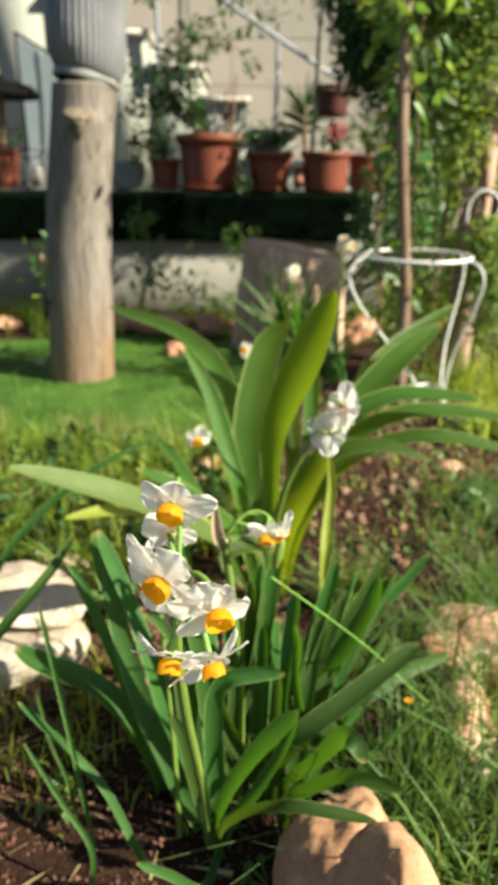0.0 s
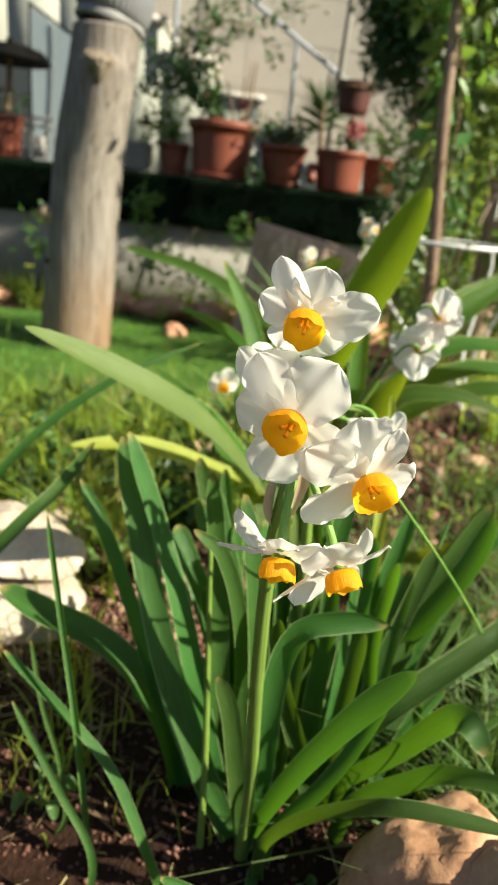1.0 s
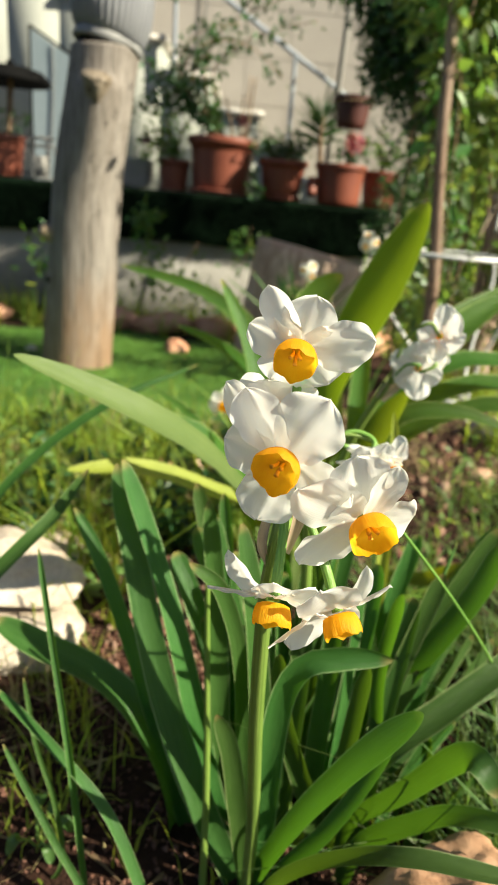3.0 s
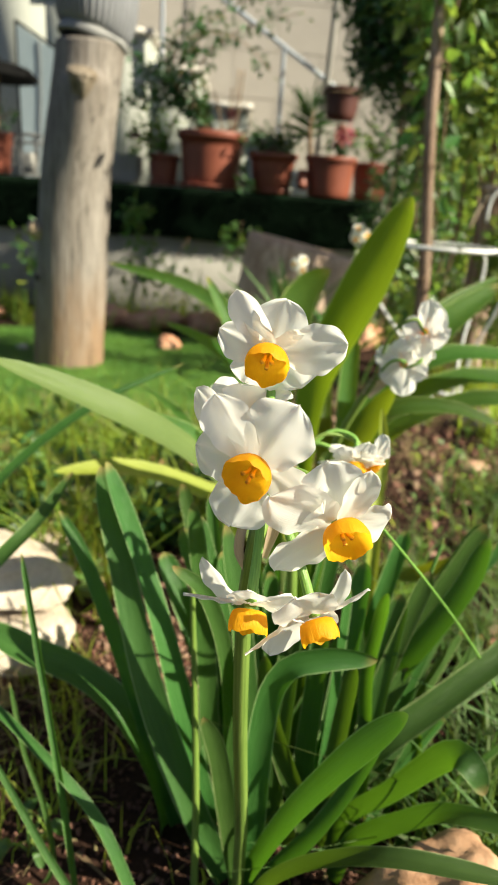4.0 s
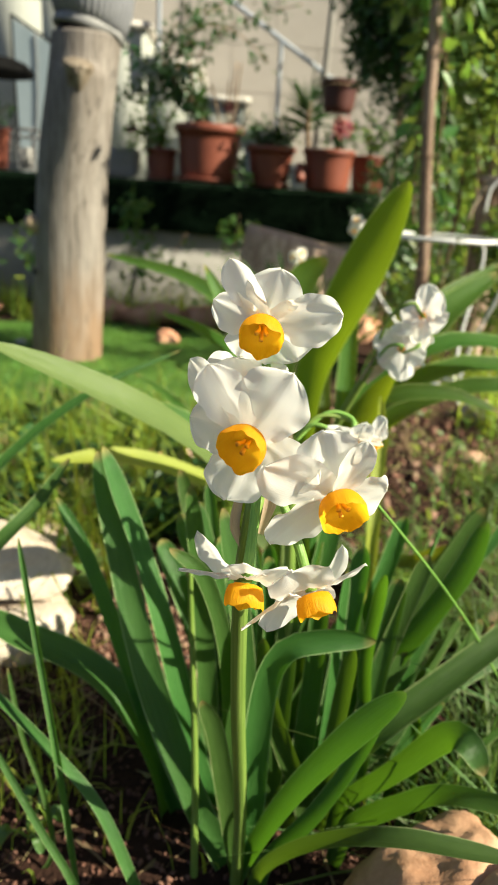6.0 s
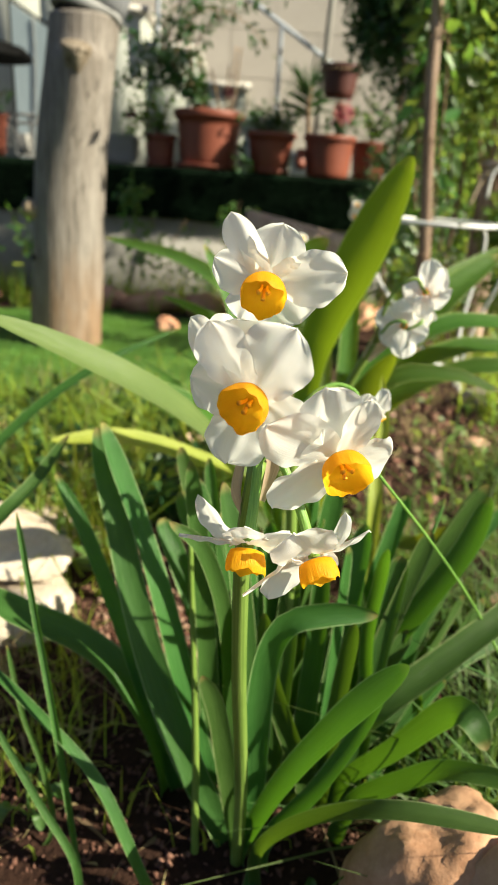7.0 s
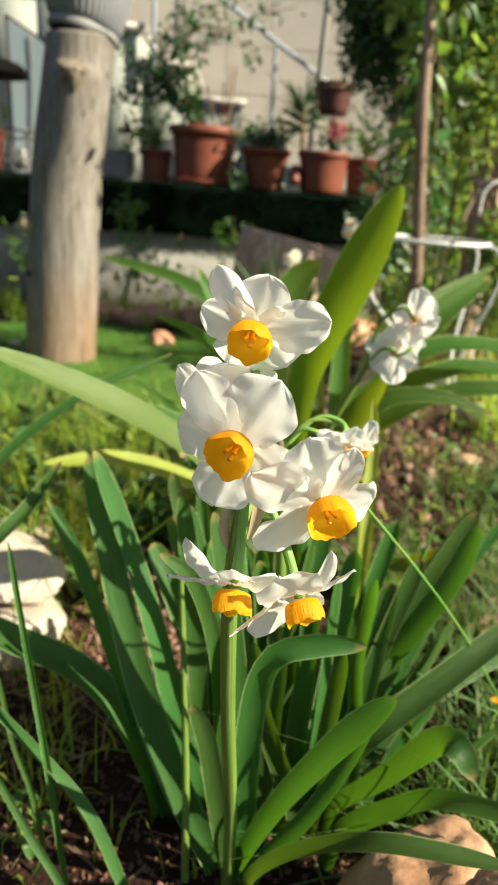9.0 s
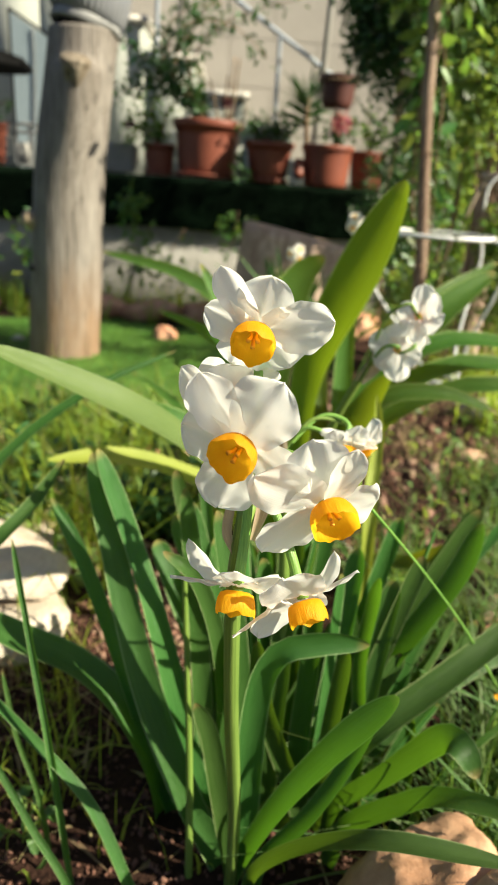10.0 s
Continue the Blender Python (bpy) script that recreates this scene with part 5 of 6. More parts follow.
def petal(c, b, ang, ln, wd, back, seed, loose=1.0, fold=None):
    """One tepal, rounded with a small point, its edges rolled; back: how far it bends away from the face."""
    rnd = random.Random(seed)
    bm = bmesh.new()
    uv = bm.loops.layers.uv.new("UVMap")
    n, cols = 22, 18
    d = b @ Vector((math.cos(ang), math.sin(ang), 0))
    s = b @ Vector((-math.sin(ang), math.cos(ang), 0))
    z = b.col[2]
    ph, bend, roll, curl = rnd.uniform(0, 6), back + rnd.uniform(-0.2, 0.2) * loose, rnd.uniform(-0.4, 0.4) * loose, rnd.uniform(0.05, 0.4)
    curl = curl if fold is None else fold
    rows = []
    for i in range(n + 1):
        q = i / n
        w = (1 + 0.04 * math.sin(9 * q + 2 * ph) * q) * wd * (0.42 + 1.36 * q - 1.10 * q ** 2) * math.sqrt(max(0.0012, 1 - max(0, (q - 0.58) / 0.42) ** 2.5))
        row = []
        for k in range(cols + 1):
            u = 2 * k / cols - 1
            h = -bend * ln * q ** 1.5 + curl * w * (u * u) * (0.9 - 0.6 * q) * min(1, 2.5 * q) + roll * w * u * q
            h += 0.028 * wd * math.sin(ph + 7 * q + 3 * u) * abs(u) + 0.014 * wd * math.cos(u * 8 + ph) * q - 0.022 * wd * math.exp(-(u * 5) ** 2)
            h += 0.022 * wd * math.sin(19 * q + 3 * ph + 2 * u) * u ** 4 + 0.012 * wd * noise.noise(Vector((u * 2.6 + ph, q * 3.4, seed)))
            lap = 0.018 * ln * math.sin(23 * u + ph) * max(0, q - 0.7)
            row.append(bm.verts.new(c + d * (0.12 * ln + 0.88 * ln * q + lap) + s * (u * w / 2) + z * h))
        rows.append(row)
    for i in range(n):
        for k in range(cols):
            f = bm.faces.new((rows[i][k], rows[i][k + 1], rows[i + 1][k + 1], rows[i + 1][k]))
            for lp, (a, e) in zip(f.loops, ((k, i), (k + 1, i), (k + 1, i + 1), (k, i + 1))):
                lp[uv].uv = (a / cols, e / n)
    return bm


def cup(c, b, r, h, seed):
    """The corona: a ruffled cup with a thin wall."""
    rnd = random.Random(seed)
    bm = bmesh.new()
    uv = bm.loops.layers.uv.new("UVMap")
    sides = 48
    p1, p2 = rnd.uniform(0, 6), rnd.uniform(0, 6)
    prof = [(0.16, 0.0), (0.58, 0.02), (0.84, 0.12), (0.94, 0.35), (0.99, 0.62), (1.0, 0.85), (0.96, 1.0)]
    rings = []
    for j, (rr, hh) in enumerate(prof):
        ring = []
        for k in range(sides):
            g = 2 * math.pi * k / sides
            e = hh ** 2
            ru = 1 + e * (0.05 * math.sin(3 * g + p1) + 0.035 * math.sin(6 * g + p2) + 0.022 * math.sin(11 * g + p1)) - 0.05 * hh * max(0, math.sin(5 * g + p1 + p2)) ** 3
            up = hh + e * (0.07 * math.sin(3 * g + p2) + 0.05 * math.sin(7 * g + p1) + 0.03 * math.sin(13 * g + p2))
            ring.append(bm.verts.new(c + b @ Vector((r * rr * ru * math.cos(g), r * rr * ru * math.sin(g), h * up))))
        rings.append(ring)
    for j in range(len(prof) - 1):
        for k in range(sides):
            i = (k + 1) % sides
            f = bm.faces.new((rings[j][k], rings[j][i], rings[j + 1][i], rings[j + 1][k]))
            for lp, (a, e) in zip(f.loops, ((k, j), (k + 1, j), (k + 1, j + 1), (k, j + 1))):
                lp[uv].uv = (a / sides, e / len(prof))
    bm.faces.new(rings[0][::-1])
    bmesh.ops.recalc_face_normals(bm, faces=bm.faces)
    return bm


def flower(plant, face, axis, node, size=0.019, turn=0.3, back=0.05, seed=1, label="", simple=False, tepals=None, wide=0.355, deep=0.34, stalk=0.0013):
    """A white flower with an orange cup. face: the middle of the cup's mouth; axis: the way it looks; node: where its stalk starts."""
    z = Vector(axis).normalized()
    b = basis(axis)
    h = size * deep
    c = Vector(face) - z * (h * 0.85 + size * 0.06)
    tail = c - z * size * 0.85
    mid = tail.lerp(Vector(node), 0.45) - z * size * 0.35 + Vector((0, 0, size * 0.25))
    fl = part("flower", tube([Vector(node), mid, tail, c - z * size * 0.3, c + z * 0.0005], stalk, stalk * 1.5, 24, 9), NARC_STEM, plant, label or "white narcissus bloom with an orange cup")
    rnd = random.Random(seed)
    for k, (deg, ln, wd, bend, *fold) in enumerate(tepals or ()):
        part("petal", petal(c - z * (0.0008 * (k % 3)), b, radians(deg), size * ln, size * wd, bend, seed * 13 + k, 0.25, fold[0] if fold else None), PETAL, fl)
    for k in range(0 if tepals else 6):
        a = turn + k * math.pi / 3 + rnd.uniform(-0.17, 0.17)
        off = -z * (0.0009 if k % 2 else 0.0)
        part("petal", petal(c + off, b, a, size * rnd.uniform(0.86, 1.14), size * rnd.uniform(0.92, 1.28), back + rnd.uniform(-0.08, 0.1), seed * 13 + k), PETAL, fl)
    part("corona", cup(c + z * size * 0.06, b, size * wide, h, seed), CORONA, fl)
    if not simple:
        for k in range(3):
            a = k * 2.09 + 0.5
            p = c + b @ Vector((math.cos(a) * size * 0.05, math.sin(a) * size * 0.05, size * 0.075))
            part("stamen", tube([p, p + z * h * 0.3, p + z * h * 0.62 + b @ Vector((math.cos(a), math.sin(a), 0)) * size * 0.04], 0.0004, 0.0008, 6, 6), STAMEN, fl)
    return fl


def bulb_plant(name, at, leaves, material, label, category, tip=0.72, wave=0.012, yellow=(), base=0.8, taper=0.22, rise=0.31, pale=(), twist=0.4):
    e = thing(name, at, label, category)
    turn = random.Random(len(leaves))
    for i, (pts, w, cup_, face, *foot_share) in enumerate(leaves):
        p0 = Vector(pts[0])
        gz = ground_z(p0.x, p0.y)
        foot = []
        if p0.z > gz + 0.01:
            near = (p0 - Vector((at[0], at[1], p0.z))).length < 0.11
            k = min(1.0, (p0.z - gz) / 0.12) if near else -0.12
            foot = [Vector((p0.x + (at[0] - p0.x) * 0.7 * k, p0.y + (at[1] - p0.y) * 0.7 * k, gz - 0.01))]
        bm = strap(foot + [Vector(q) for q in pts], w, cup_, face, 26, 8, tip, foot_share[0] if foot_share else base, turn.gauss(0, twist), wave, 1.0, taper, 0.86 if foot_share else rise)
        part("leaf", bm, YELLOW_LEAF if i in yellow else SUNLIT_LEAF if i in pale else material, e, "yellowing leaf" if i in yellow else "")
    return e


CLUMP_A = [
    ([(-0.028, 0.365, 0.018), (-0.011, 0.345, 0.094), (0.012, 0.33, 0.153), (0.034, 0.322, 0.19)], 0.0172, 0.16, (-0.35, -0.75, 0.55), 0.5),
    ([(-0, 0.4, 0.009), (0.041, 0.4, 0.082), (0.083, 0.41, 0.116), (0.141, 0.43, 0.155)], 0.0181, 0.16, (-0.75, -0.65, 0.2)),
    ([(0.032, 0.42, 0.02), (0.093, 0.45, 0.065), (0.148, 0.48, 0.08), (0.194, 0.5, 0.084)], 0.0146, 0.15, (-0.6, -0.7, 0.4)),
    ([(-0.02, 0.345, 0.044), (-0.001, 0.325, 0.093), (0.03, 0.3, 0.132), (0.081, 0.285, 0.139)], 0.0146, 0.14, (0, -0.45, 0.9), 0.45),
    ([(-0.023, 0.375, 0.026), (-0.024, 0.365, 0.134), (-0.017, 0.358, 0.179), (0.003, 0.356, 0.19), (0.027, 0.354, 0.192)], 0.0155, 0.15, (0, -0.9, 0.4)),
]
CLUMP_B = [
    ([(-0.035, 0.38, 0.004), (-0.062, 0.395, 0.055), (-0.089, 0.42, 0.116), (-0.111, 0.45, 0.187), (-0.125, 0.47, 0.234)], 0.0181, 0.14, (0.25, -0.9, 0.2)),
    ([(-0.037, 0.4, -0.008), (-0.056, 0.41, 0.052), (-0.078, 0.43, 0.13), (-0.098, 0.45, 0.184), (-0.12, 0.46, 0.241)], 0.0155, 0.14, (0.4, -0.85, 0.2)),
    ([(-0.062, 0.42, -0.025), (-0.089, 0.43, 0.063), (-0.114, 0.45, 0.125), (-0.137, 0.47, 0.17), (-0.154, 0.48, 0.197)], 0.0112, 0.15, (0.4, -0.85, 0.2)),
    ([(-0.073, 0.42, -0.028), (-0.08, 0.42, 0.036), (-0.104, 0.43, 0.081), (-0.137, 0.445, 0.099), (-0.174, 0.45, 0.113), (-0.202, 0.46, 0.122)], 0.0225, 0.24, (0.72, -0.45, 0.55)),
    ([(-0.082, 0.345, 0.023), (-0.106, 0.36, 0.071), (-0.135, 0.375, 0.096), (-0.18, 0.4, 0.12)], 0.0065, 0.15, (0.3, -0.6, 0.7)),
]
CLUMP_C = [
    ([(-0.112, 0.33, 0.044), (-0.133, 0.34, 0.084), (-0.16, 0.355, 0.126)], 0.0043, 0.20, (0.3, -0.8, 0.5)),
    ([(-0.12, 0.36, 0.009), (-0.13, 0.37, 0.095), (-0.143, 0.39, 0.15), (-0.156, 0.41, 0.207)], 0.0043, 0.30, (0, -1, 0.1)),
    ([(-0.344, 0.42, -0.008), (-0.252, 0.43, 0.092), (-0.202, 0.44, 0.156), (-0.18, 0.45, 0.181), (-0.163, 0.47, 0.197), (-0.147, 0.49, 0.22)], 0.0129, 0.20, (-0.3, -0.7, 0.6)),
    ([(-0.139, 0.38, 0.013), (-0.144, 0.385, 0.053), (-0.155, 0.39, 0.09), (-0.164, 0.4, 0.129)], 0.0034, 0.30, (0, -1, 0.1)),
    ([(-0.034, 0.4, 0.032), (-0.041, 0.395, 0.14), (-0.055, 0.385, 0.201), (-0.073, 0.38, 0.222)], 0.0103, 0.15, (0.2, -0.9, 0.35)),
]
CLUMP_D = [
    ([(0.049, 0.42, 0.047), (0.04, 0.41, 0.132), (0.039, 0.4, 0.179), (0.035, 0.38, 0.212)], 0.0095, 0.20, (-0.2, -1, 0.1)),
    ([(0.025, 0.43, 0.01), (0.052, 0.44, 0.085), (0.081, 0.435, 0.148), (0.097, 0.432, 0.187), (0.103, 0.43, 0.219)], 0.0163, 0.14, (-0.7, -0.7, 0.1)),
    ([(0.034, 0.4, 0.031), (0.053, 0.375, 0.086), (0.068, 0.35, 0.139), (0.075, 0.338, 0.146), (0.082, 0.332, 0.134)], 0.0172, 0.10, (-0.2, -0.6, 0.75), 0.5),
    ([(0.037, 0.38, 0.037), (0.059, 0.36, 0.082), (0.075, 0.345, 0.106), (0.107, 0.32, 0.123)], 0.0120, 0.14, (-0.1, -0.5, 0.85)),
    ([(0.033, 0.44, 0.003), (0.079, 0.47, 0.088), (0.102, 0.48, 0.143), (0.112, 0.485, 0.177)], 0.0146, 0.14, (-0.3, -0.9, 0.2)),
]
CLUMP_E = [
    ([(0.066, 0.46, 0.002), (0.092, 0.5, 0.095), (0.14, 0.52, 0.139), (0.171, 0.53, 0.176)], 0.0112, 0.14, (-0.3, -0.7, 0.5)),
    ([(-0.02, 0.36, 0.01), (-0.031, 0.325, 0.013), (-0.053, 0.31, 0.051), (-0.074, 0.305, 0.071)], 0.0077, 0.12, (0, -0.4, 0.9)),
    ([(-0.021, 0.385, 0.022), (-0.029, 0.39, 0.117), (-0.038, 0.4, 0.185), (-0.048, 0.41, 0.23)], 0.0146, 0.14, (0.1, -1, 0.1)),
    ([(-0.011, 0.4, 0.009), (-0.009, 0.405, 0.083), (-0.007, 0.41, 0.141), (-0.008, 0.42, 0.207)], 0.0138, 0.14, (-0.1, -1, 0.1)),
    ([(0.01, 0.41, -0.008), (0.009, 0.41, 0.07), (0.012, 0.42, 0.122), (0.013, 0.43, 0.172)], 0.0138, 0.14, (-0.2, -1, 0.1)),
]
CLUMP_F = [
    ([(0.022, 0.4, 0.01), (0.022, 0.39, 0.087), (0.023, 0.385, 0.137), (0.024, 0.38, 0.167)], 0.0112, 0.14, (-0.3, -1, 0.1)),
    ([(-0.045, 0.41, -0.011), (-0.051, 0.42, 0.088), (-0.058, 0.43, 0.164), (-0.067, 0.44, 0.228)], 0.0129, 0.14, (0.2, -1, 0.1)),
    ([(0.052, 0.44, -0.011), (0.063, 0.46, 0.057), (0.073, 0.48, 0.1), (0.08, 0.5, 0.125)], 0.0146, 0.14, (-0.3, -1, 0.1)),
    ([(0.011, 0.39, 0.037), (-0.006, 0.385, 0.091), (-0.018, 0.38, 0.131), (-0.024, 0.375, 0.175)], 0.0129, 0.14, (0.1, -1, 0.1)),
    ([(-0.029, 0.37, 0.018), (-0.039, 0.365, 0.081), (-0.046, 0.365, 0.121), (-0.054, 0.365, 0.143)], 0.0120, 0.14, (0.2, -1, 0.3)),
]
CLUMP_G = [
    ([(0.074, 0.4, -0.002), (0.08, 0.41, 0.046), (0.079, 0.415, 0.082), (0.073, 0.42, 0.102)], 0.0077, 0.20, (-0.2, -1, 0.1)),
    ([(-0.014, 0.36, 0.032), (0.008, 0.35, 0.085), (0.027, 0.35, 0.129), (0.036, 0.35, 0.165)], 0.0095, 0.16, (-0.4, -0.8, 0.4)),
    ([(-0.014, 0.4, -0.017), (-0.027, 0.41, 0.04), (-0.034, 0.42, 0.094), (-0.033, 0.43, 0.137)], 0.0155, 0.14, (0, -1, 0.1)),
    ([(0.039, 0.43, -0.016), (0.049, 0.45, 0.026), (0.052, 0.46, 0.081), (0.041, 0.47, 0.138)], 0.0129, 0.14, (0, -1, 0.1)),
]
main = bulb_plant("narcissus_clump", (-0.012, 0.385, 0.0), CLUMP_A + CLUMP_B + CLUMP_C + CLUMP_D + CLUMP_E + CLUMP_F + CLUMP_G, NARC, "flowering narcissus clump with strap-shaped blue-green leaves in dark soil", "flower", 0.88)

# filling leaves in the heart of the clump
rnd = random.Random(14)
for k in range(62):
    bx, by = max(-0.040, rnd.gauss(0.008, 0.036)), rnd.uniform(0.40, 0.49)
    h = rnd.uniform(0.09, 0.215)
    lx, ly = bx * 1.2 + rnd.gauss(0, 0.02), rnd.uniform(0.0, 0.05)
    part("leaf", strap([(bx, by, -0.01), (bx + lx * 0.25, by + ly * 0.3, h * 0.5), (bx + lx * 0.8, by + ly, h)], rnd.uniform(0.010, 0.018), 0.15,
                       (rnd.gauss(0, 0.5), -1, rnd.uniform(0, 0.3)), 14, 6, 0.93, 0.8, rnd.gauss(0, 0.5), 0.012, 1.0, 0.2), NARC, main)

NODE = Vector((-0.0375, 0.300, 0.2905))
part("flower_stem", tube([(-0.029, 0.372, -0.012), (-0.031, 0.35, 0.08), (-0.0375, 0.324, 0.18), (-0.040, 0.309, 0.25), NODE], 0.0036, 0.0031, 30, 12), NARC_STEM, main)
part("flower_stem", tube([(-0.054, 0.372, -0.012), (-0.056, 0.385, 0.06), (-0.060, 0.397, 0.13), (-0.063, 0.402, 0.18), (-0.064, 0.405, 0.20)], 0.0024, 0.0014, 24, 10), NARC_STEM, main)
part("spathe", strap([NODE + Vector((0.002, 0.003, -0.016)), NODE + Vector((0.005, 0.004, 0.0)), NODE + Vector((0.006, 0.004, 0.018)), NODE + Vector((0.002, 0.004, 0.026))], 0.006, 0.4, (0.3, -1, 0), 12, 6, 0.4, 0.5), SPATHE, main, "dry papery brown sheath")
part("spathe", strap([NODE + Vector((-0.003, 0.003, -0.022)), NODE + Vector((-0.006, 0.003, -0.012)), NODE + Vector((-0.004, 0.003, 0.004))], 0.004, 0.4, (-0.6, -1, 0), 10, 6, 0.4, 0.5), SPATHE, main, "dry papery brown sheath")

flower(main, (-0.0395, 0.299, 0.344), (-0.12, -0.85, -0.46), NODE, 0.0200, seed=1, tepals=[(12, 1.24, 1.22, 0.03, 0.06), (76, 1.0, 1.0, 0.03, 0.14), (112, 1.3, 0.62, -0.08, 0.45), (156, 0.86, 0.95, 0.08, 0.18), (245, 1.0, 0.95, 0.15, 0.08), (303, 1.04, 1.1, 0.1, 0.06)])
flower(main, (-0.0445, 0.272, 0.318), (-0.40, -0.88, -0.14), NODE, 0.0200, seed=2, tepals=[(61, 1.3, 1.25, 0.02, 0.06), (121, 1.24, 0.95, -0.06, 0.25), (140, 1.46, 0.72, 0.22, 0.15), (172, 1.0, 0.98, 0.06, 0.12), (250, 1.28, 1.14, 0.05, 0.08), (336, 1.18, 0.95, -0.04, 0.06)])
flower(main, (-0.0130, 0.271, 0.2995), (0.25, -0.88, -0.32), NODE, 0.0205, seed=3, tepals=[(149, 1.44, 1.12, 0.0, 0.05), (228, 1.24, 1.2, -0.04, 0.05), (111, 1.36, 1.08, 0.0, 0.08), (80, 1.1, 0.62, 0.06, 0.3), (356, 0.9, 0.95, 0.06, 0.12), (295, 0.7, 0.75, 0.3, 0.1)])
flower(main, (-0.0405, 0.276, 0.2645), (-0.10, -0.62, -0.78), NODE, 0.0200, seed=4, tepals=[(142, 1.02, 0.72, 0.6, 0.2), (182, 1.12, 0.62, -0.04, 0.15), (92, 0.72, 0.85, 0.15, 0.15), (34, 0.78, 0.9, 0.2, 0.15), (345, 0.95, 0.6, -0.2, 0.2), (262, 0.6, 0.7, 0.1, 0.2)], wide=0.32, deep=0.36)
flower(main, (-0.0165, 0.277, 0.2615), (0.28, -0.64, -0.70), NODE, 0.0200, seed=5, tepals=[(128, 1.1, 1.25, 0.22, 0.08), (203, 1.25, 0.78, -0.28, 0.12), (240, 1.1, 1.05, -0.45, 0.1), (343, 1.05, 0.6, 0.6, 0.3), (0, 1.15, 0.66, 0.2, 0.2), (305, 0.85, 0.75, -0.3, 0.1)], wide=0.32, deep=0.36)
flower(main, (-0.043, 0.326, 0.324), (-0.15, 0.85, 0.35), NODE, 0.0155, 0.3, 0.1, 6)

# a second, shorter flower head of the same clump
N2 = Vector((-0.016, 0.405, 0.268))
part("flower_stem", tube([(-0.005, 0.41, -0.012), (-0.004, 0.415, 0.10), (-0.010, 0.412, 0.20), N2], 0.0034, 0.003, 26, 10), NARC_STEM, main)
part("spathe", strap([N2 + Vector((0, 0, -0.012)), N2 + Vector((-0.004, -0.002, 0.006)), N2 + Vector((-0.006, 0, 0.026))], 0.009, 0.4, (0, -1, 0), 10, 6, 0.4, 0.5), SPATHE, main, "dry papery brown sheath")
flower(main, (0.0135, 0.396, 0.2695), (-0.05, -0.72, -0.66), N2, 0.0165, 0.2, 0.15, 7, stalk=0.0009)
flower(main, (0.026, 0.405, 0.2685), (0.55, -0.35, -0.6), N2, 0.0155, 0.5, 0.2, 8, stalk=0.0009)
bud = part("bud", tube([N2, (-0.012, 0.402, 0.277), (-0.006, 0.401, 0.282), (0.001, 0.400, 0.281)], 0.0010, 0.0012, 14, 8), NARC_STEM, main)
part("bud_tip", lathe([(0, 0), (0.0018, 0.002), (0.0027, 0.006), (0.0023, 0.010), (0, 0.013)], (-0.001, 0.400, 0.281), 14, Euler((0, radians(100), 0)).to_matrix().to_4x4()), PETAL, bud, "closed white bud")
part("bud", lathe([(0, 0), (0.0025, 0.003), (0.004, 0.012), (0.003, 0.022), (0, 0.030)], (0.020, 0.412, 0.236), 14, Euler((radians(-8), radians(14), 0)).to_matrix().to_4x4()), NARC_STEM, main)

# a long dark blade lying over the grass beside the clump
blade = thing("long_grass_blade", (-0.30, 0.55, 0.0), "single long dark green blade arching over wild grass", "grass")
part("blade", strap([(-0.31, 0.535, -0.01), (-0.27, 0.545, 0.10), (-0.215, 0.555, 0.185), (-0.15, 0.57, 0.24), (-0.085, 0.584, 0.272)], 0.0075, 0.25, (0.1, -0.8, 0.6), 26, 4, 0.6, 0.8), NARC, blade)

# a grass stalk across the clump
stalk = thing("grass_stalk", (0.2, 0.5, 0.0), "single thin pale green grass stalk leaning across the leaves", "grass")
part("stalk", tube([(0.21, 0.51, -0.01), (0.145, 0.45, 0.088), (0.103, 0.42, 0.152), (0.060, 0.39, 0.21), (0.016, 0.363, 0.264)], 0.0009, 0.0008, 26, 6), NARC_STEM, stalk)

# ---- the flower head behind, with blooms turned away ----
back = thing("narcissus_plant", (0.03, 0.62, -0.008), "narcissus with fading white blooms and a dry brown sheath", "flower", "single narcissus plants")
N3 = Vector((0.056, 0.568, 0.272))
part("flower_stem", tube([(0.022, 0.63, -0.02), (0.026, 0.61, 0.12), (0.036, 0.585, 0.21), N3], 0.0035, 0.003, 24, 10), NARC_STEM, back)
part("spathe", strap([N3 + Vector((-0.004, 0, -0.012)), N3 + Vector((0.004, -0.002, 0.004)), N3 + Vector((0.010, 0, 0.022)), N3 + Vector((0.016, 0, 0.032))], 0.013, 0.45, (0, -1, 0.2), 12, 6, 0.4, 0.5, 0.8), SPATHE, back, "dry papery brown sheath")
flower(back, (0.0905, 0.5600, 0.3075), (0.60, 0.40, -0.52), N3, 0.0205, seed=11, tepals=[(10, 1.1, 1.05, 0.0, 0.15), (75, 1.1, 1.05, 0.3, 0.15), (130, 0.95, 1.05, 0.3, 0.2), (185, 1.1, 1.0, 0.1, 0.2), (250, 0.95, 1.05, -0.1, 0.15), (305, 1.1, 1.0, 0.1, 0.2)], stalk=0.0009)
flower(back, (0.0745, 0.560, 0.286), (0.25, 0.88, -0.35), N3, 0.0195, seed=12, tepals=[(20, 1.1, 1.05, 0.0, 0.15), (80, 0.95, 1.05, 0.3, 0.2), (140, 1.1, 1.0, -0.1, 0.15), (200, 0.9, 1.05, 0.3, 0.2), (262, 1.15, 1.05, 0.0, 0.15), (318, 0.95, 1.0, -0.2, 0.2)], stalk=0.0009)
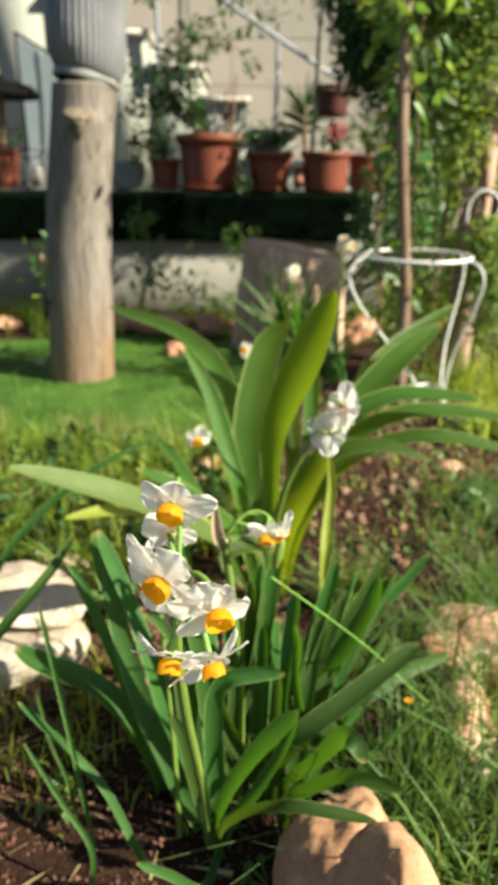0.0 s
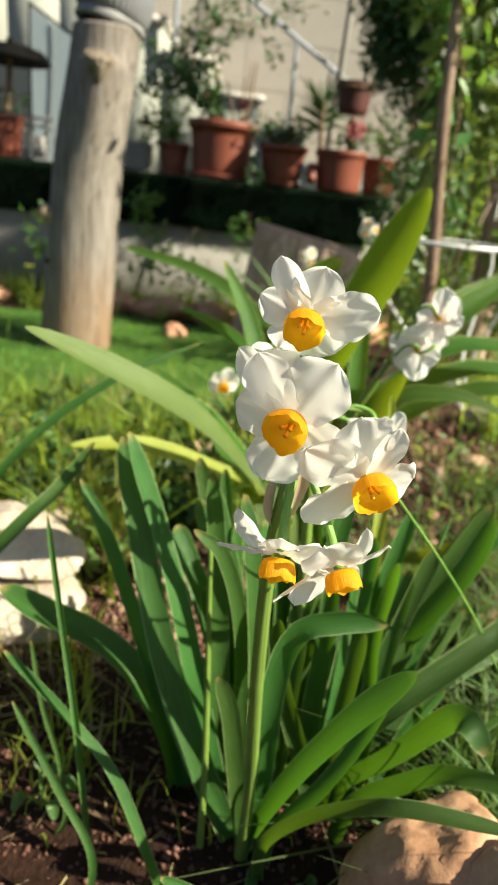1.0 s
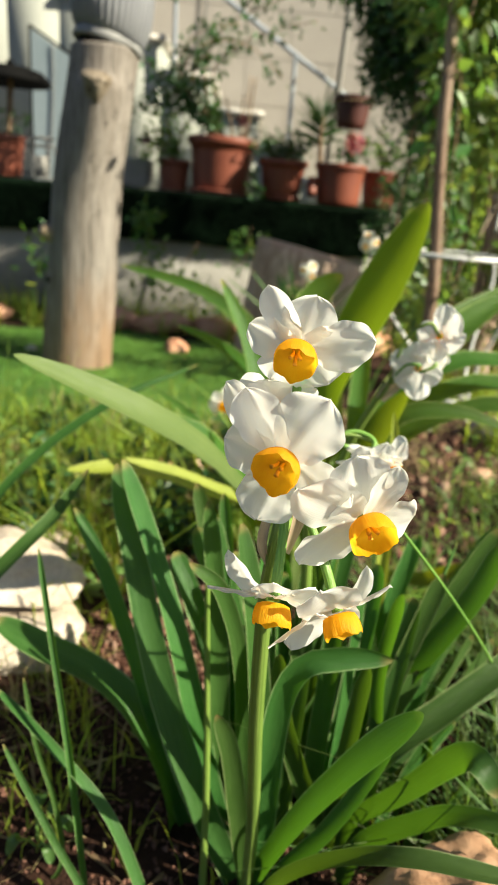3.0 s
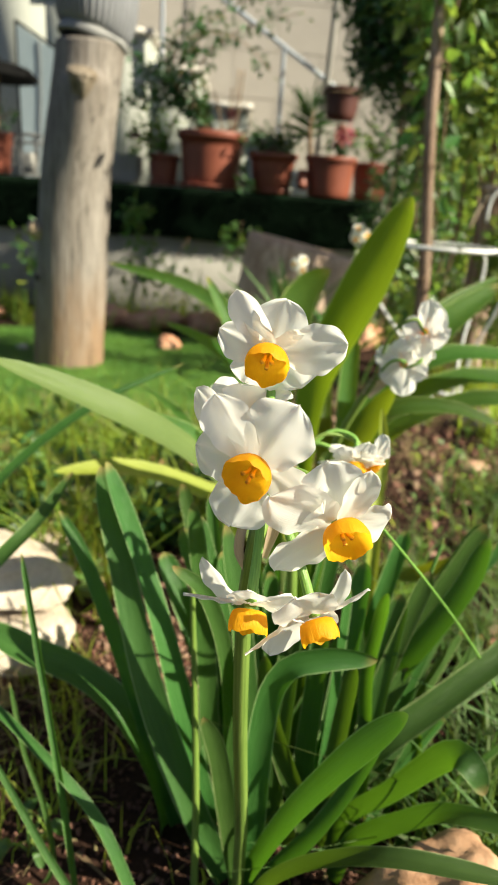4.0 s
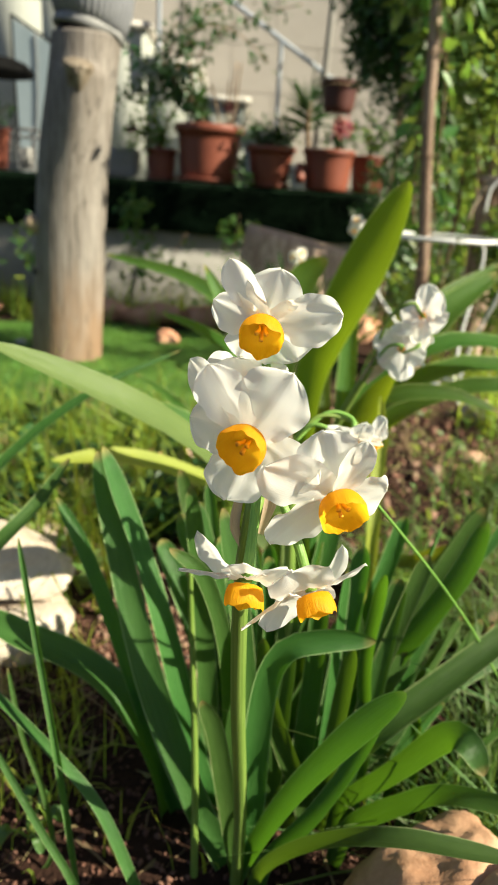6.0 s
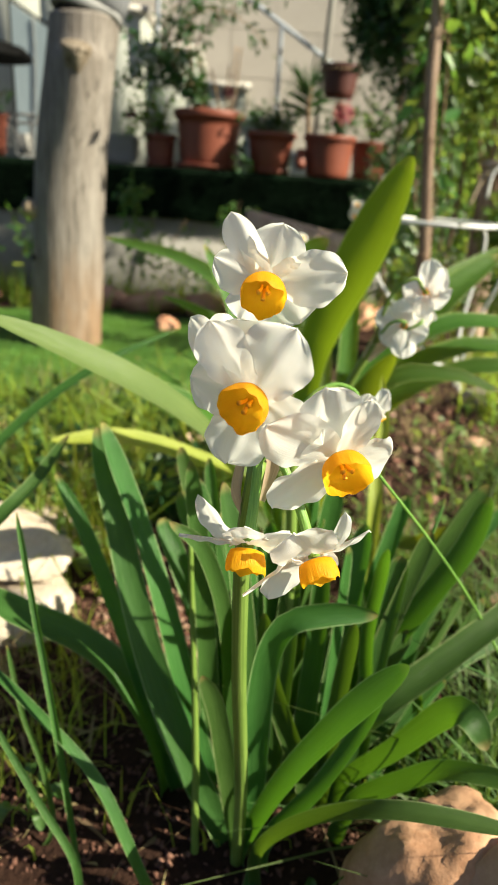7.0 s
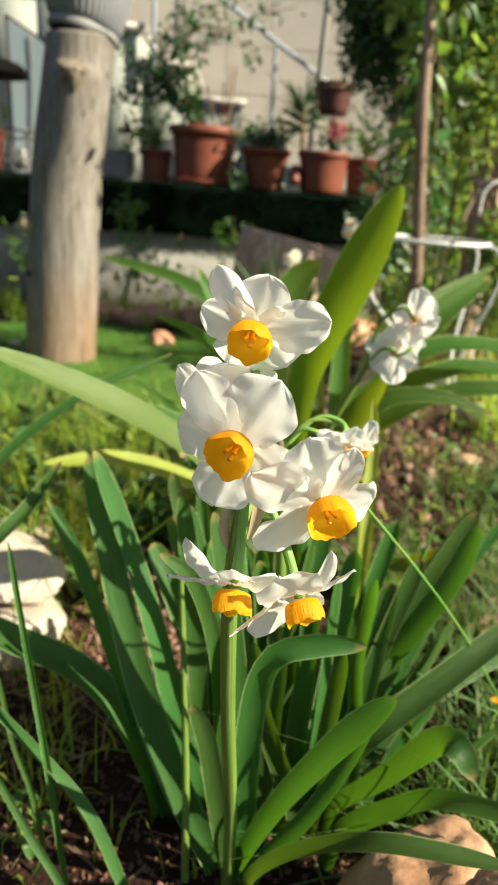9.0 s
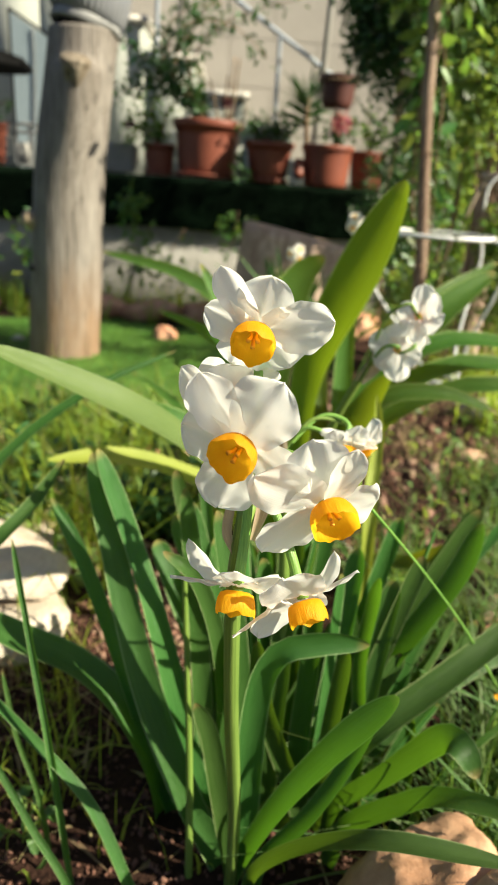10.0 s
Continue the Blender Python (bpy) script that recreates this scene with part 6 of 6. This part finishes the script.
flower(back, (0.080, 0.568, 0.300), (-0.2, 0.9, 0.4), N3, 0.016, seed=13, tepals=[(0, 1.0, 0.7, 0.1), (65, 1.1, 0.7, 0.3), (125, 0.9, 0.75, 0.15), (190, 1.0, 0.7, 0.4), (240, 0.8, 0.7, 0.2), (310, 0.9, 0.7, 0.2)], stalk=0.0009)

for at, ax, size, sd, lb in (((-0.066, 0.80, 0.172), (0.2, -0.7, -0.5), 0.019, 21, "small narcissus with one drooping white bloom"),
                             ((-0.010, 1.10, 0.219), (-0.6, -0.5, 0.2), 0.017, 22, "narcissus with one pinkish white bloom behind the broad leaves")):
    e = thing("narcissus_plant", (at[0] + 0.02, at[1] + 0.03, ground_z(at[0], at[1])), lb, "flower", "single narcissus plants")
    nd = Vector(at) + Vector((0.015, 0.02, -0.004))
    part("flower_stem", tube([(at[0] + 0.02, at[1] + 0.03, ground_z(at[0], at[1]) - 0.01), (at[0] + 0.018, at[1] + 0.026, at[2] * 0.5), nd], 0.003, 0.0025, 16, 8), NARC_STEM, e)
    flower(e, at, ax, nd, size, 0.2, 0.2, sd, "", True)

# ---- broad-leaved bulb plant ----
LILY_A = [
    ([(0.023, 0.72, 0.079), (0.001, 0.79, 0.173), (0.017, 0.84, 0.262), (0.032, 0.855, 0.300), (0.056, 0.853, 0.322)], 0.0560, 0.12, (-0.25, -0.95, 0.2), 0.5),
    ([(0.029, 0.7, 0.107), (0.029, 0.69, 0.23), (0.058, 0.66, 0.327), (0.0834, 0.64, 0.401)], 0.0500, 0.12, (-0.35, -0.9, 0.1), 0.16),
    ([(0.009, 0.76, 0.097), (-0.023, 0.85, 0.222), (-0.10, 1.00, 0.268), (-0.243, 1.14, 0.284)], 0.0330, 0.15, (0.2, -0.5, 0.85)),
    ([(-0.006, 0.7, 0.138), (-0.026, 0.72, 0.202), (-0.046, 0.745, 0.262), (-0.077, 0.757, 0.317)], 0.0230, 0.20, (0.5, -0.8, 0.3)),
    ([(0.001, 0.78, 0.103), (-0.031, 0.85, 0.19), (-0.078, 0.92, 0.216), (-0.139, 0.98, 0.228)], 0.0249, 0.15, (0.2, -0.6, 0.8)),
]
LILY_B = [
    ([(0.046, 0.75, 0.069), (0.115, 0.82, 0.169), (0.191, 0.86, 0.26), (0.265, 0.892, 0.314)], 0.0420, 0.14, (-0.5, -0.75, 0.4)),
    ([(0.059, 0.74, 0.092), (0.114, 0.82, 0.185), (0.205, 0.93, 0.265), (0.319, 1.02, 0.314)], 0.0249, 0.14, (-0.4, -0.7, 0.5)),
    ([(0.058, 0.72, 0.095), (0.104, 0.74, 0.21), (0.163, 0.75, 0.254), (0.231, 0.75, 0.258), (0.281, 0.74, 0.253)], 0.0282, 0.15, (-0.05, -0.55, 0.85)),
    ([(0.06, 0.74, 0.075), (0.115, 0.76, 0.179), (0.184, 0.77, 0.225), (0.254, 0.77, 0.23), (0.342, 0.76, 0.222)], 0.0266, 0.15, (0, -0.5, 0.85)),
    ([(0.063, 0.7, 0.099), (0.107, 0.7, 0.183), (0.167, 0.69, 0.224), (0.228, 0.68, 0.232), (0.315, 0.67, 0.213)], 0.0216, 0.15, (0, -0.5, 0.85)),
]
LILY_C = [
    ([(0.05, 0.7, 0.083), (0.067, 0.69, 0.166), (0.096, 0.68, 0.214), (0.151, 0.67, 0.225), (0.2, 0.66, 0.213)], 0.0199, 0.15, (0, -0.6, 0.8)),
    ([(0.043, 0.7, 0.083), (0.06, 0.68, 0.156), (0.083, 0.67, 0.211), (0.098, 0.66, 0.243)], 0.0332, 0.12, (-0.4, -0.8, 0.3)),
    ([(0.084, 0.6, 0.11), (0.088, 0.63, 0.148), (0.093, 0.65, 0.186), (0.089, 0.66, 0.223)], 0.0124, 0.25, (-0.1, -1, 0.1)),
    ([(-0.006, 0.7, 0.083), (-0.044, 0.66, 0.152), (-0.076, 0.62, 0.201), (-0.116, 0.62, 0.22)], 0.0216, 0.15, (0.2, -0.5, 0.8)),
    ([(0.011, 0.66, 0.092), (-0.023, 0.6, 0.144), (-0.078, 0.51, 0.234), (-0.133, 0.47, 0.278), (-0.177, 0.446, 0.303)], 0.0290, 0.12, (0.15, -0.55, 0.85)),
]
LILY_D = [
    ([(-0.013, 0.72, 0.079), (-0.079, 0.68, 0.127), (-0.137, 0.645, 0.158), (-0.193, 0.612, 0.165)], 0.0235, 0.15, (0.15, -0.4, 0.9)),
    ([(0.075, 0.76, 0.098), (0.082, 0.8, 0.193), (0.084, 0.82, 0.264), (0.087, 0.83, 0.306)], 0.0216, 0.20, (0, -1, 0.1)),
    ([(0.061, 0.78, 0.104), (0.057, 0.82, 0.185), (0.061, 0.85, 0.239), (0.077, 0.87, 0.281)], 0.0232, 0.20, (0.1, -1, 0.1)),
    ([(-0.027, 0.7, 0.083), (-0.063, 0.74, 0.124), (-0.104, 0.8, 0.16), (-0.158, 0.86, 0.175)], 0.0183, 0.15, (0.3, -0.5, 0.8)),
    ([(0.092, 0.62, 0.069), (0.126, 0.6, 0.089), (0.151, 0.58, 0.112), (0.189, 0.56, 0.102)], 0.0166, 0.14, (0, -0.5, 0.85)),
]
LILY_E = [
    ([(0.026, 0.62, 0.118), (-0.011, 0.6, 0.137), (-0.025, 0.59, 0.13), (-0.004, 0.58, 0.101)], 0.0199, 0.14, (0.3, -0.6, 0.7)),
]
bulb_plant("broad_leaved_lily", (0.035, 0.735, -0.014), LILY_A + LILY_B + LILY_C + LILY_D + LILY_E, BROAD, "lush broad-leaved bulb plant with arching glossy green leaves", "plant", 0.62, 0.015, (12, 15), 0.42, 0.05, 0.6, (14,), 0.12)

# ---- far clumps of narcissus ----
def far_clump(at, count, h, seed, blooms, label):
    r = random.Random(seed)
    g = ground_z(at[0], at[1])
    e = thing("narcissus_clump", (at[0], at[1], g), label, "flower", "far narcissus clumps")
    for k in range(count):
        a = r.uniform(0, 6.283)
        ln = r.uniform(0.2, 0.75) * h
        hh = h * r.uniform(0.6, 1.0)
        p = Vector((at[0] + r.gauss(0, 0.025), at[1] + r.gauss(0, 0.025), g - 0.01))
        d = Vector((math.cos(a), math.sin(a), 0)) * ln
        part("leaf", strap([p, p + d * 0.3 + Vector((0, 0, hh * 0.55)), p + d + Vector((0, 0, hh))], r.uniform(0.009, 0.013), 0.2, (-d.y, d.x, 0.3), 10, 3, 0.6, 0.8), NARC, e)
    for k, (x, y, z, sd) in enumerate(blooms):
        nd = Vector((x, y + 0.02, z - 0.005))
        part("flower_stem", tube([(at[0], at[1], g - 0.01), (at[0] * 0.4 + x * 0.6, y + 0.02, z * 0.55), nd], 0.0025, 0.002, 14, 7), NARC_STEM, e)
        for q in range(3):
            off = Vector((0.018 * math.cos(q * 2.1 + sd), -0.01, 0.016 * math.sin(q * 2.1 + sd)))
            flower(e, Vector((x, y, z)) + off, (math.cos(q * 2.1 + sd) * 0.7, -0.7, math.sin(q * 2.1 + sd) * 0.5), nd, 0.016, 0.3 * q, 0.1, sd * 5 + q, "", True)


far_clump((0.125, 1.92, 0), 60, 0.31, 101, [(0.12, 1.86, 0.235, 1)], "narrow-leaved narcissus clump in front of the log stump")
far_clump((0.24, 1.78, 0), 14, 0.24, 102, [(0.245, 1.74, 0.325, 2)], "narcissus with a small white bloom beside the wire stand")
